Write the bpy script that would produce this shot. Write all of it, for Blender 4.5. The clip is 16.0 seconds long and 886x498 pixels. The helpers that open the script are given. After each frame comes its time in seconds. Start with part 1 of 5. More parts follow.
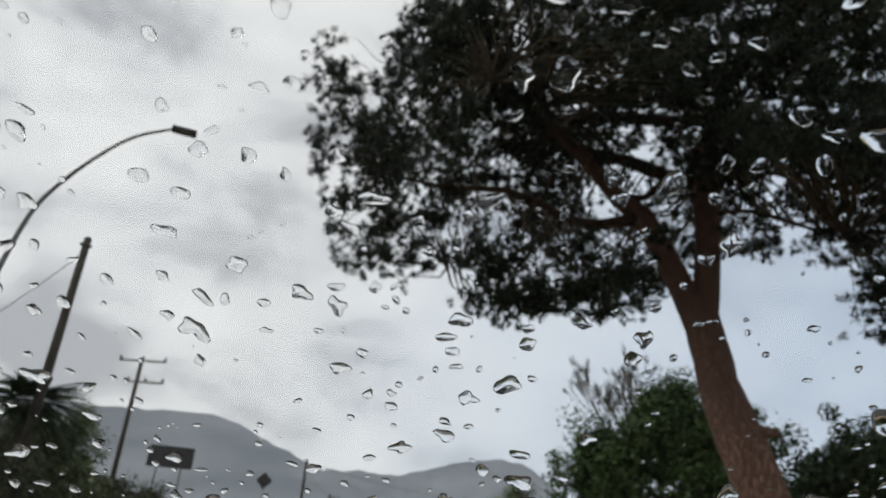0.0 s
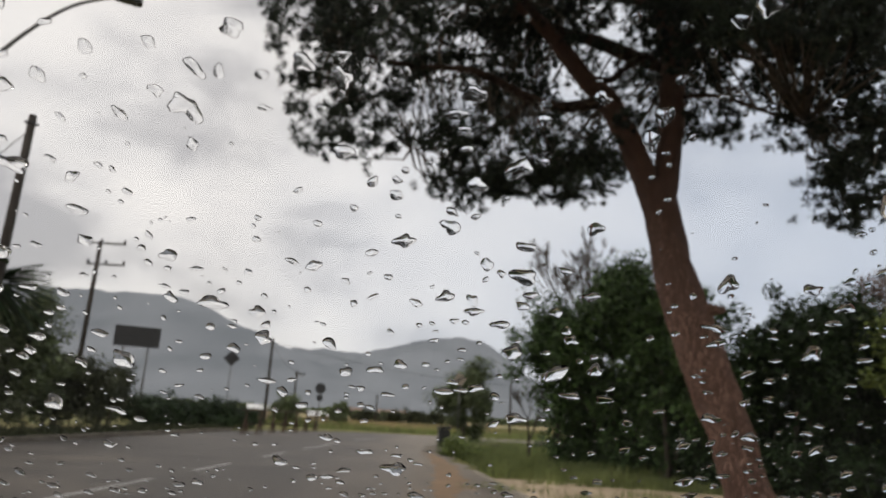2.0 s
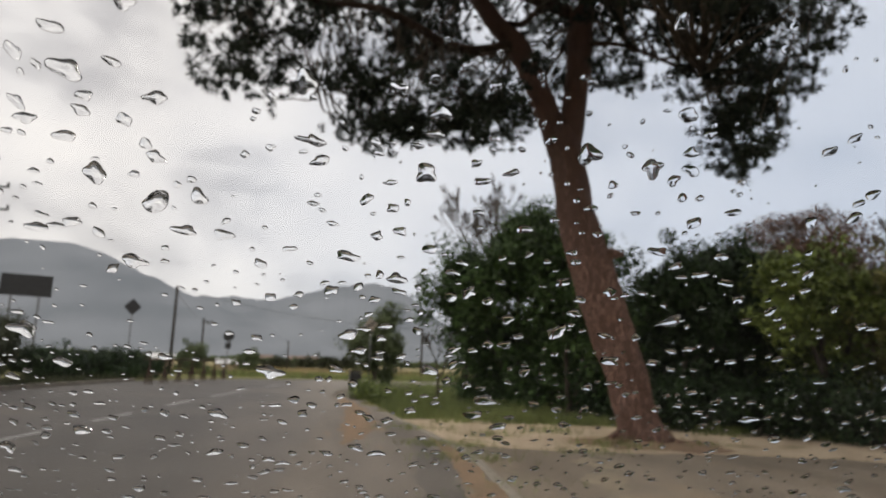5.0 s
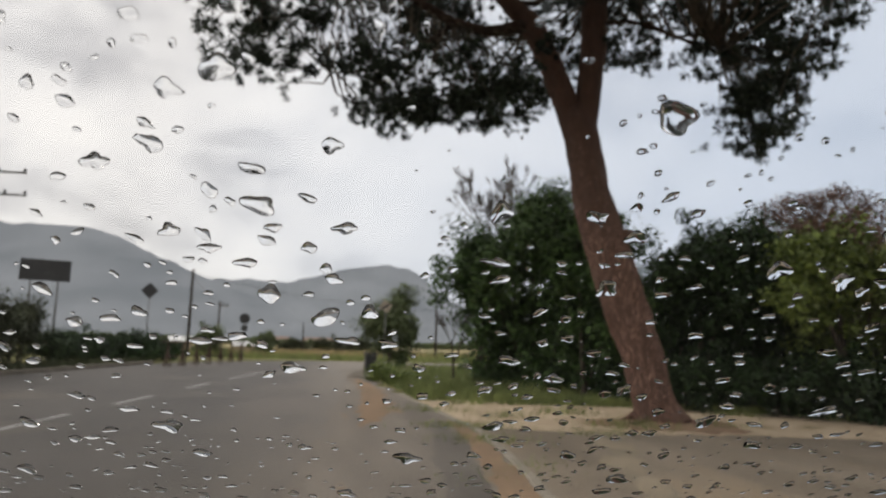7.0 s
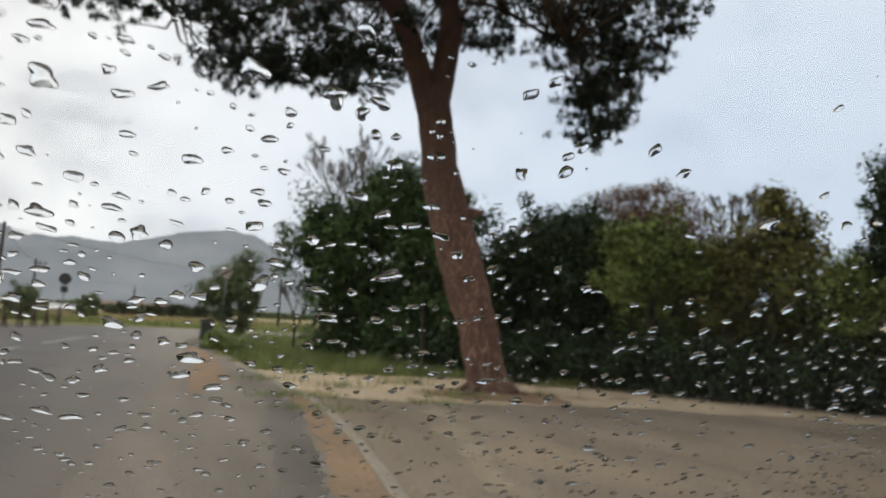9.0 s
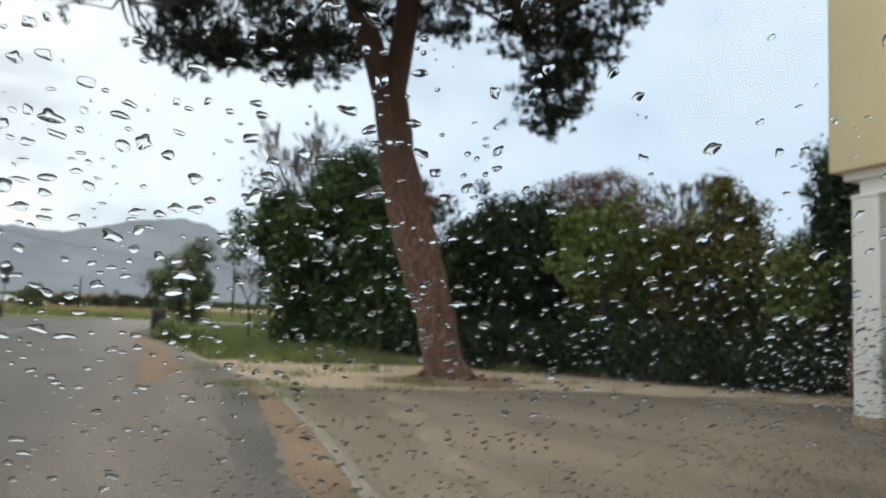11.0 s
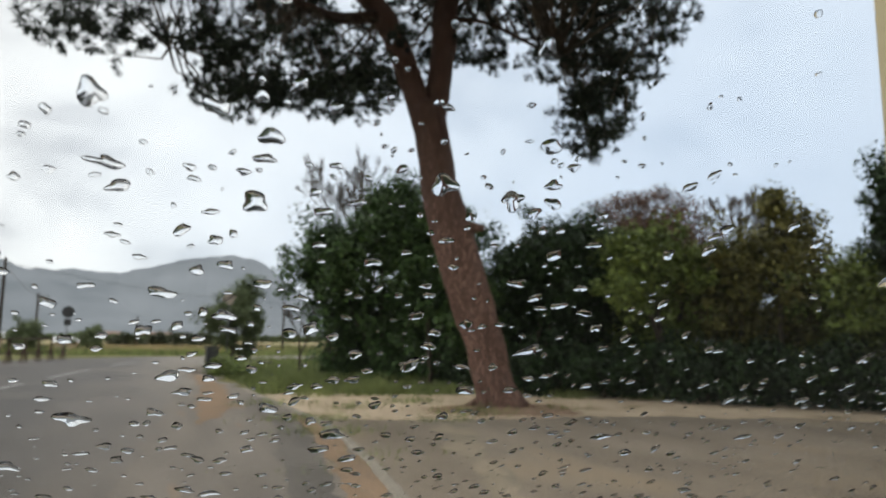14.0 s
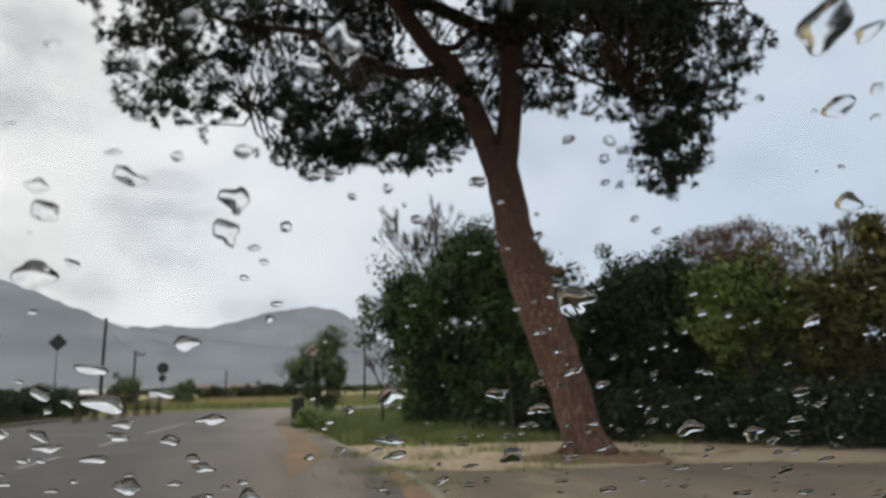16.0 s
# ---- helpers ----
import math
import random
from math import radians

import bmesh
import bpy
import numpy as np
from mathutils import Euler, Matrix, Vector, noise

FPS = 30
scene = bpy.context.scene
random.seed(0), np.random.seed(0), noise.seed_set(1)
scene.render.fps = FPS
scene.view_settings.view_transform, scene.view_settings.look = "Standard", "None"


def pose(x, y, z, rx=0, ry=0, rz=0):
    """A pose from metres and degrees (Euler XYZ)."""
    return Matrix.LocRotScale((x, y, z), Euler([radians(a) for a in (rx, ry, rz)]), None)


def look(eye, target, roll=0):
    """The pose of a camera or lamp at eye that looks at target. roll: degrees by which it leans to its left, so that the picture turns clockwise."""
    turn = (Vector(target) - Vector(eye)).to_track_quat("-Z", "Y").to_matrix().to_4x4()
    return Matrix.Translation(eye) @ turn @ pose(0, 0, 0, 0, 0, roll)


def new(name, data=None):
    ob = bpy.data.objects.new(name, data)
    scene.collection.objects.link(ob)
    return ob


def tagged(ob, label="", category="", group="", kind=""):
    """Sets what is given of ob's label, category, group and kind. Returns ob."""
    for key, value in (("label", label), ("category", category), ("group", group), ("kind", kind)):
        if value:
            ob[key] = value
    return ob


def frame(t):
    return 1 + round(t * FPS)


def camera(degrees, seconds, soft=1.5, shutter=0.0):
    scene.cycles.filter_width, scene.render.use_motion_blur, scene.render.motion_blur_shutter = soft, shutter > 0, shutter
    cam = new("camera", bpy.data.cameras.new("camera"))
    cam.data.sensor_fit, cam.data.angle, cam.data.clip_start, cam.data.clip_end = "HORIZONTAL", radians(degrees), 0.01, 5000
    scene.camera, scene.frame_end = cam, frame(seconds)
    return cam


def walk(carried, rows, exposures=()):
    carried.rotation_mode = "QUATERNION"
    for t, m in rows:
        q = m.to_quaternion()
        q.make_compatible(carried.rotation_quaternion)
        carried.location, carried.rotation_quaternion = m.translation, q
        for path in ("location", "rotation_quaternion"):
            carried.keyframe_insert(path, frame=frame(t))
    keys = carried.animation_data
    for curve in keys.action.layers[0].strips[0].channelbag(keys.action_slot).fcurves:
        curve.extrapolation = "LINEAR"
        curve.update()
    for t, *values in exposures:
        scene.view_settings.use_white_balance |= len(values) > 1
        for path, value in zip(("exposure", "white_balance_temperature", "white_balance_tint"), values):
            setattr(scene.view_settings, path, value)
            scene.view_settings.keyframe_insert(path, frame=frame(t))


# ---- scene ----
cam = camera(66.5, 16.0)
cam.data.dof.use_dof, cam.data.dof.focus_distance, cam.data.dof.aperture_fstop = True, 0.19, 27.0
# seconds, place, pitch, roll, yaw
PATH = [
    (0, -0.0464, -0.0377, 1.2266, 23.60, -3.92, -0.00),
    (0.5, -0.0464, -0.0377, 1.2266, 19.55, -3.31, -1.26),
    (1, -0.0476, -0.0329, 1.2242, 17.25, -3.46, -1.90),
    (1.5, -0.0493, -0.0261, 1.2139, 15.35, -3.24, -2.90),
    (2, -0.0547, -0.0242, 1.2085, 13.96, -3.22, -3.06),
    (2.5, -0.0525, -0.0235, 1.1986, 13.12, -2.88, -3.95),
    (3, -0.0430, -0.0219, 1.1934, 11.76, -2.71, -5.53),
    (3.5, -0.0257, -0.0143, 1.1885, 10.92, -2.04, -7.18),
    (4, 0.0024, -0.0096, 1.1880, 10.50, -2.19, -8.92),
    (4.5, 0.0279, -0.0090, 1.1825, 10.18, -1.86, -10.43),
    (7, -0.0141, -0.0018, 1.2156, 8.10, -1.54, -9.14),
    (7.5, -0.0088, -0.0005, 1.2084, 8.42, -1.55, -9.89),
    (8, 0.0307, 0.0022, 1.2013, 8.10, -2.66, -15.14),
    (8.5, 0.0584, 0.0020, 1.1902, 7.36, -3.61, -20.71),
    (9, 0.0704, 0.0027, 1.1888, 6.35, -3.28, -22.07),
    (9.5, 0.0742, 0.0029, 1.1790, 5.87, -3.05, -22.95),
    (12, 0.0522, -0.0152, 1.1661, 5.75, -2.62, -26.52),
    (12.5, 0.0582, 0.0033, 1.1795, 6.41, -2.08, -25.21),
    (13, 0.0506, 0.0084, 1.1901, 6.83, -0.83, -23.97),
    (13.5, 0.0380, 0.0084, 1.1966, 7.31, -0.82, -22.53),
    (14, 0.0318, 0.0074, 1.2031, 7.63, -0.63, -21.70),
    (14.5, 0.0104, 0.0089, 1.2116, 8.10, 0.61, -18.68),
    (15, 0.0013, 0.0054, 1.2221, 8.52, 1.38, -17.46),
    (15.5, -0.0050, 0.0016, 1.2381, 9.90, 1.41, -16.09),
    (16, -0.0052, 0.0051, 1.2429, 11.38, 1.03, -14.99),
]
walk(cam, [(t, pose(x, y, z, 90 + p, r, yaw)) for t, x, y, z, p, r, yaw in PATH],
     exposures=[(0, 0.0, 6500, 11), (1.0, 0.05, 6650, 13), (2.5, 0.1, 6950, 16), (4, 0.17, 6950, 16), (7, 0.22, 6900, 15), (9, 0.38, 6750, 12), (12, 0.58, 6300, 7),
                (13.5, 0.48, 6500, 9), (15.5, 0.28, 6650, 12), (16, 0.2, 6650, 12)])

# ------------------------------------------------------------------ light
world = bpy.data.worlds.new("overcast")
scene.world = world
world.use_nodes = True
wt = world.node_tree
wt.nodes.clear()


def wn(kind, **kw):
    n = wt.nodes.new(kind)
    for key, value in kw.items():
        n.inputs[key].default_value = value
    return n


w_out, w_bg = wn("ShaderNodeOutputWorld"), wn("ShaderNodeBackground", Strength=1.0)
w_sky = wn("ShaderNodeTexSky")
w_sky.sky_type, w_sky.sun_disc = "NISHITA", False
w_sky.sun_elevation, w_sky.sun_rotation = radians(50), radians(-80)
w_dim = wn("ShaderNodeMix")
w_dim.data_type, w_dim.blend_type = "RGBA", "MULTIPLY"
w_dim.inputs[0].default_value = 1.0
w_dim.inputs[7].default_value = (0.07, 0.07, 0.07, 1)
w_co = wn("ShaderNodeTexCoord")
w_map = wn("ShaderNodeMapping")
w_map.inputs["Scale"].default_value = (1.0, 1.0, 1.9)
w_noise = wn("ShaderNodeTexNoise", Scale=4.2, Detail=6.0, Roughness=0.52, Distortion=0.25)
w_ramp = wn("ShaderNodeValToRGB")
w_ramp.color_ramp.elements[0].position, w_ramp.color_ramp.elements[0].color = 0.33, (0.52, 0.53, 0.55, 1)
w_ramp.color_ramp.elements[1].position, w_ramp.color_ramp.elements[1].color = 0.60, (0.95, 0.955, 0.945, 1)
w_mid = w_ramp.color_ramp.elements.new(0.47)
w_mid.color = (0.83, 0.84, 0.845, 1)
w_blue = wn("ShaderNodeVectorMath")
w_blue.operation = "DOT_PRODUCT"
w_blue.inputs[1].default_value = (0.80, 0.60, 0.0)
w_brange = wn("ShaderNodeMapRange", **{"From Min": 0.35, "From Max": 1.0, "To Min": 0.0, "To Max": 0.85})
w_tint = wn("ShaderNodeMix")
w_tint.data_type = "RGBA"
w_tint.inputs[7].default_value = (0.53, 0.645, 0.81, 1)
w_mix = wn("ShaderNodeMix")
w_mix.data_type = "RGBA"
w_mix.inputs[0].default_value = 0.90
L = wt.links.new
L(w_co.outputs["Generated"], w_map.inputs["Vector"])
L(w_map.outputs["Vector"], w_noise.inputs["Vector"])
L(w_noise.outputs["Fac"], w_ramp.inputs["Fac"])
L(w_co.outputs["Generated"], w_blue.inputs[0])
L(w_blue.outputs["Value"], w_brange.inputs["Value"])
L(w_brange.outputs["Result"], w_tint.inputs[0])
L(w_ramp.outputs["Color"], w_tint.inputs[6])
L(w_sky.outputs["Color"], w_dim.inputs[6])
L(w_dim.outputs[2], w_mix.inputs[6])
L(w_tint.outputs[2], w_mix.inputs[7])
L(w_mix.outputs[2], w_bg.inputs["Color"])
L(w_bg.outputs["Background"], w_out.inputs["Surface"])

sun_data = bpy.data.lights.new("sun", "SUN")
sun_data.energy, sun_data.angle, sun_data.color = 0.9, radians(25), (1.0, 0.96, 0.9)
sun = new("sun", sun_data)
sun.matrix_world = look((-13, 2.5, 15.5), (0, 0, 0))


# -------------------------------------------------------------- materials
def material(name, low, high, scale=4.0, rough=0.8, bump=0.3, fine=40.0, spec=0.3, stretch=(1, 1, 1),
             spots=None, spot_scale=0.7, spot_at=0.6, metal=0.0, vary=0.0, edge=None):
    """A surface with two scales of colour variation and a fine relief, in metres."""
    m = bpy.data.materials.new(name)
    m.use_nodes = True
    nt = m.node_tree
    b = nt.nodes["Principled BSDF"]
    b.inputs["Roughness"].default_value = rough
    b.inputs["Specular IOR Level"].default_value = spec
    b.inputs["Metallic"].default_value = metal
    co, mp = nt.nodes.new("ShaderNodeTexCoord"), nt.nodes.new("ShaderNodeMapping")
    mp.inputs["Scale"].default_value = stretch
    n1, n2 = nt.nodes.new("ShaderNodeTexNoise"), nt.nodes.new("ShaderNodeTexNoise")
    n1.inputs["Scale"].default_value, n1.inputs["Detail"].default_value = scale, 6
    n2.inputs["Scale"].default_value, n2.inputs["Detail"].default_value = fine, 4
    k = nt.links.new
    k(co.outputs["Object"], mp.inputs["Vector"])
    k(mp.outputs["Vector"], n1.inputs["Vector"])
    k(mp.outputs["Vector"], n2.inputs["Vector"])
    add = nt.nodes.new("ShaderNodeMath")
    add.operation = "MULTIPLY_ADD"
    add.inputs[1].default_value, add.inputs[2].default_value = 0.5, 0.0
    k(n2.outputs["Fac"], add.inputs[0])
    mixv = nt.nodes.new("ShaderNodeMath")
    mixv.operation = "MULTIPLY_ADD"
    mixv.inputs[1].default_value = 0.5
    k(n1.outputs["Fac"], mixv.inputs[0])
    k(add.outputs[0], mixv.inputs[2])
    ramp = nt.nodes.new("ShaderNodeValToRGB")
    ramp.color_ramp.elements[0].position, ramp.color_ramp.elements[0].color = 0.36, (*low, 1)
    ramp.color_ramp.elements[1].position, ramp.color_ramp.elements[1].color = 0.64, (*high, 1)
    k(mixv.outputs[0], ramp.inputs["Fac"])
    colour = ramp.outputs["Color"]
    if spots:
        n3 = nt.nodes.new("ShaderNodeTexNoise")
        n3.inputs["Scale"].default_value, n3.inputs["Detail"].default_value = spot_scale, 5
        k(mp.outputs["Vector"], n3.inputs["Vector"])
        r3 = nt.nodes.new("ShaderNodeMapRange")
        r3.inputs["From Min"].default_value, r3.inputs["From Max"].default_value = spot_at, spot_at + 0.12
        k(n3.outputs["Fac"], r3.inputs["Value"])
        mx = nt.nodes.new("ShaderNodeMix")
        mx.data_type = "RGBA"
        mx.inputs[7].default_value = (*spots, 1)
        k(r3.outputs["Result"], mx.inputs[0])
        k(colour, mx.inputs[6])
        colour = mx.outputs[2]
    if edge:
        # soil that creeps over the edge along the road
        x0, x1, soil = edge
        sx = nt.nodes.new("ShaderNodeSeparateXYZ")
        k(co.outputs["Object"], sx.inputs[0])
        n4 = nt.nodes.new("ShaderNodeTexNoise")
        n4.inputs["Scale"].default_value, n4.inputs["Detail"].default_value = 0.9, 7
        st = nt.nodes.new("ShaderNodeMapping")
        st.inputs["Scale"].default_value = (1.0, 0.22, 1.0)
        k(co.outputs["Object"], st.inputs["Vector"])
        k(st.outputs["Vector"], n4.inputs["Vector"])
        ad = nt.nodes.new("ShaderNodeMath")
        ad.operation = "MULTIPLY_ADD"
        ad.inputs[1].default_value = 3.2
        k(n4.outputs["Fac"], ad.inputs[0])
        k(sx.outputs["X"], ad.inputs[2])
        r4 = nt.nodes.new("ShaderNodeMapRange")
        r4.interpolation_type = "SMOOTHSTEP"
        r4.inputs["From Min"].default_value, r4.inputs["From Max"].default_value = x0 + 1.6, x1 + 1.6
        k(ad.outputs[0], r4.inputs["Value"])
        mx = nt.nodes.new("ShaderNodeMix")
        mx.data_type = "RGBA"
        mx.inputs[7].default_value = (*soil, 1)
        k(r4.outputs["Result"], mx.inputs[0])
        k(colour, mx.inputs[6])
        colour = mx.outputs[2]
    if vary:
        geo = nt.nodes.new("ShaderNodeNewGeometry")
        hs = nt.nodes.new("ShaderNodeHueSaturation")
        vr = nt.nodes.new("ShaderNodeMapRange")
        vr.inputs["To Min"].default_value, vr.inputs["To Max"].default_value = 1 - vary, 1 + vary
        k(geo.outputs["Random Per Island"], vr.inputs["Value"])
        k(vr.outputs["Result"], hs.inputs["Value"])
        k(colour, hs.inputs["Color"])
        colour = hs.outputs["Color"]
    k(colour, b.inputs["Base Color"])
    if bump:
        bp = nt.nodes.new("ShaderNodeBump")
        bp.inputs["Strength"].default_value, bp.inputs["Distance"].default_value = bump, 0.02
        k(n2.outputs["Fac"], bp.inputs["Height"])
        k(bp.outputs["Normal"], b.inputs["Normal"])
    return m


def leaf_material(name, low, high, scale=1.2, vary=0.45):
    m = material(name, low, high, scale=scale, rough=0.6, bump=0, fine=9, spec=0.2, vary=vary)
    b = m.node_tree.nodes["Principled BSDF"]
    b.inputs["Subsurface Weight"].default_value = 0.0
    return m


def glass_material(name, ior, tint=(1, 1, 1)):
    m = bpy.data.materials.new(name)
    m.use_nodes = True
    b = m.node_tree.nodes["Principled BSDF"]
    b.inputs["Base Color"].default_value = (*tint, 1)
    b.inputs["Transmission Weight"].default_value = 1.0
    b.inputs["Roughness"].default_value = 0.0
    b.inputs["IOR"].default_value = ior
    return m


ASPHALT = material("worn_wet_asphalt", (0.057, 0.050, 0.043), (0.116, 0.102, 0.089), 0.5, 0.6, 0.5, 60, 0.3,
                   spots=(0.13, 0.11, 0.09), spot_scale=0.25, spot_at=0.55, edge=(-2.6, 1.0, (0.215, 0.183, 0.146)))
SHOULDER = material("dirty_asphalt", (0.172, 0.151, 0.128), (0.312, 0.272, 0.228), 1.3, 0.85, 0.6, 50, 0.2, stretch=(1.2, 0.22, 1),
                    spots=(0.36, 0.24, 0.14), spot_scale=1.1, spot_at=0.59)
FORECOURT = material("forecourt_asphalt", (0.190, 0.156, 0.117), (0.365, 0.303, 0.233), 0.9, 0.85, 0.6, 50, 0.2, stretch=(1, 0.45, 1),
                     spots=(0.33, 0.262, 0.185), spot_scale=0.6, spot_at=0.53)
PATCH_TAR = material("darker_asphalt_strip", (0.125, 0.112, 0.097), (0.215, 0.192, 0.165), 1.6, 0.8, 0.6, 50, 0.25, stretch=(1.2, 0.4, 1))
ORANGE_SOIL = material("orange_brown_soil", (0.235, 0.172, 0.122), (0.40, 0.275, 0.178), 1.7, 0.95, 0.8, 40, 0.1, stretch=(1, 0.5, 1),
                       spots=(0.16, 0.15, 0.08), spot_scale=2.2, spot_at=0.6)
THIN_SAND = material("thin_sand_on_asphalt", (0.25, 0.21, 0.155), (0.43, 0.36, 0.265), 2.6, 0.95, 0.7, 40, 0.1, stretch=(1, 0.5, 1),
                     spots=(0.25, 0.215, 0.165), spot_scale=2.4, spot_at=0.5)
SAND = material("pale_sand", (0.46, 0.36, 0.255), (0.70, 0.565, 0.41), 1.2, 0.95, 0.7, 35, 0.1,
                spots=(0.22, 0.18, 0.09), spot_scale=0.9, spot_at=0.6)
NEEDLE_LITTER = material("needle_litter", (0.23, 0.155, 0.105), (0.40, 0.275, 0.19), 2.5, 0.95, 0.9, 45, 0.1,
                         spots=(0.12, 0.14, 0.05), spot_scale=1.6, spot_at=0.58)
GRASS_GROUND = material("grassy_earth", (0.10, 0.11, 0.04), (0.22, 0.20, 0.085), 0.4, 0.95, 0.8, 12, 0.1,
                        spots=(0.30, 0.24, 0.11), spot_scale=0.12, spot_at=0.55)
FIELD = material("dry_yellow_field", (0.30, 0.235, 0.125), (0.52, 0.42, 0.245), 0.15, 0.95, 0.5, 3, 0.1,
                 stretch=(1, 0.35, 1), spots=(0.13, 0.15, 0.062), spot_scale=0.11, spot_at=0.49)
VERGE = material("weedy_verge_earth", (0.085, 0.082, 0.045), (0.17, 0.15, 0.09), 0.9, 0.95, 0.7, 25, 0.1, spots=(0.20, 0.165, 0.115), spot_scale=0.5, spot_at=0.56)
KERB_DIRTY = material("dirty_concrete_kerb", (0.13, 0.112, 0.09), (0.25, 0.215, 0.175), 2.0, 0.9, 0.5, 30, 0.2,
                      spots=(0.09, 0.075, 0.058), spot_scale=1.2, spot_at=0.5)
KERB = material("pale_concrete_kerb", (0.27, 0.24, 0.19), (0.42, 0.38, 0.32), 2.0, 0.85, 0.5, 30, 0.2,
                spots=(0.22, 0.18, 0.12), spot_scale=1.0, spot_at=0.48)
PAVING = material("dusty_pavement", (0.12, 0.102, 0.08), (0.20, 0.172, 0.135), 1.0, 0.85, 0.5, 25, 0.2)
ROAD_PAINT = material("worn_white_road_paint", (0.16, 0.158, 0.15), (0.46, 0.45, 0.43), 3.0, 0.6, 0.3, 40, 0.3)
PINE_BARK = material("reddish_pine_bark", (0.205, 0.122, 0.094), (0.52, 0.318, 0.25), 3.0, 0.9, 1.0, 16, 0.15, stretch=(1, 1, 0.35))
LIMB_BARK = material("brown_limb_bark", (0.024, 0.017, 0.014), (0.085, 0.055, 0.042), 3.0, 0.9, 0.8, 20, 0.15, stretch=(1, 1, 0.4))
DARK_BARK = material("dark_bark", (0.05, 0.042, 0.035), (0.14, 0.115, 0.09), 3.0, 0.9, 0.8, 20, 0.15, stretch=(1, 1, 0.3))
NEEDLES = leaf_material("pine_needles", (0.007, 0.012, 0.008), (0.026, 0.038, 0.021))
LEAF_DARK = leaf_material("dark_green_leaves", (0.007, 0.018, 0.007), (0.038, 0.072, 0.021))
LEAF_THICKET = leaf_material("fresh_green_leaves", (0.014, 0.034, 0.011), (0.085, 0.15, 0.042))
LEAF_DULL = leaf_material("dull_brownish_leaves", (0.018, 0.024, 0.012), (0.085, 0.096, 0.045))
LEAF_MID = leaf_material("green_leaves", (0.032, 0.054, 0.014), (0.23, 0.29, 0.070))
LEAF_OLIVE = leaf_material("olive_yellow_leaves", (0.028, 0.034, 0.010), (0.25, 0.23, 0.07))
LEAF_BROWN = leaf_material("brown_foliage", (0.075, 0.045, 0.033), (0.185, 0.108, 0.076))
LEAF_GREY = leaf_material("greyish_leaves", (0.058, 0.082, 0.036), (0.155, 0.188, 0.085))
GRASS = leaf_material("grass_blades", (0.11, 0.148, 0.05), (0.31, 0.35, 0.13))
METAL_GREY = material("grey_metal", (0.09, 0.09, 0.09), (0.17, 0.17, 0.165), 6, 0.5, 0.1, 60, 0.5, metal=0.5)
METAL_DARK = material("dark_painted_metal", (0.022, 0.023, 0.025), (0.05, 0.05, 0.052), 6, 0.5, 0.1, 60, 0.4)
POLE_WOOD = material("weathered_pole_wood", (0.03, 0.026, 0.023), (0.085, 0.073, 0.062), 3, 0.9, 0.6, 25, 0.15, stretch=(1, 1, 0.1))
RUST = material("rusty_brown_fence", (0.05, 0.032, 0.024), (0.12, 0.075, 0.055), 5, 0.85, 0.5, 40, 0.2)
YELLOW_WALL = material("cream_yellow_render", (0.66, 0.57, 0.36), (0.76, 0.67, 0.45), 0.8, 0.9, 0.35, 60, 0.15)
WHITE_PAINT = material("white_painted_masonry", (0.66, 0.66, 0.65), (0.82, 0.82, 0.81), 1.5, 0.8, 0.3, 40, 0.2)
PILLAR_WHITE = material("fresh_white_paint", (0.80, 0.80, 0.79), (0.90, 0.90, 0.89), 1.5, 0.7, 0.25, 40, 0.25)
# near-black stands for the shade inside the porch and behind far windows
INTERIOR_SHADE = material("painted_interior_shade", (0.02, 0.02, 0.02), (0.045, 0.045, 0.045), 2, 0.9, 0.2, 30, 0.1)
BEIGE_STONE = material("beige_stone", (0.33, 0.26, 0.19), (0.48, 0.39, 0.29), 3, 0.85, 0.4, 30, 0.2)
FADED_PLATE = material("faded_beige_plate", (0.30, 0.25, 0.20), (0.46, 0.39, 0.32), 6, 0.6, 0.05, 40, 0.3)
CAR_PAINT = material("dark_car_paint", (0.02, 0.022, 0.026), (0.03, 0.033, 0.038), 3, 0.25, 0.0, 80, 0.6)
BLACK_PLASTIC = material("black_dashboard_plastic", (0.010, 0.010, 0.010), (0.018, 0.018, 0.018), 8, 0.75, 0.2, 300, 0.3)
RUBBER = material("black_rubber", (0.012, 0.012, 0.012), (0.025, 0.025, 0.025), 8, 0.8, 0.2, 90, 0.2)
PANE = glass_material("windscreen_glass", 1.5, (0.97, 0.99, 0.98))
WATER = glass_material("rain_water", 1.33)



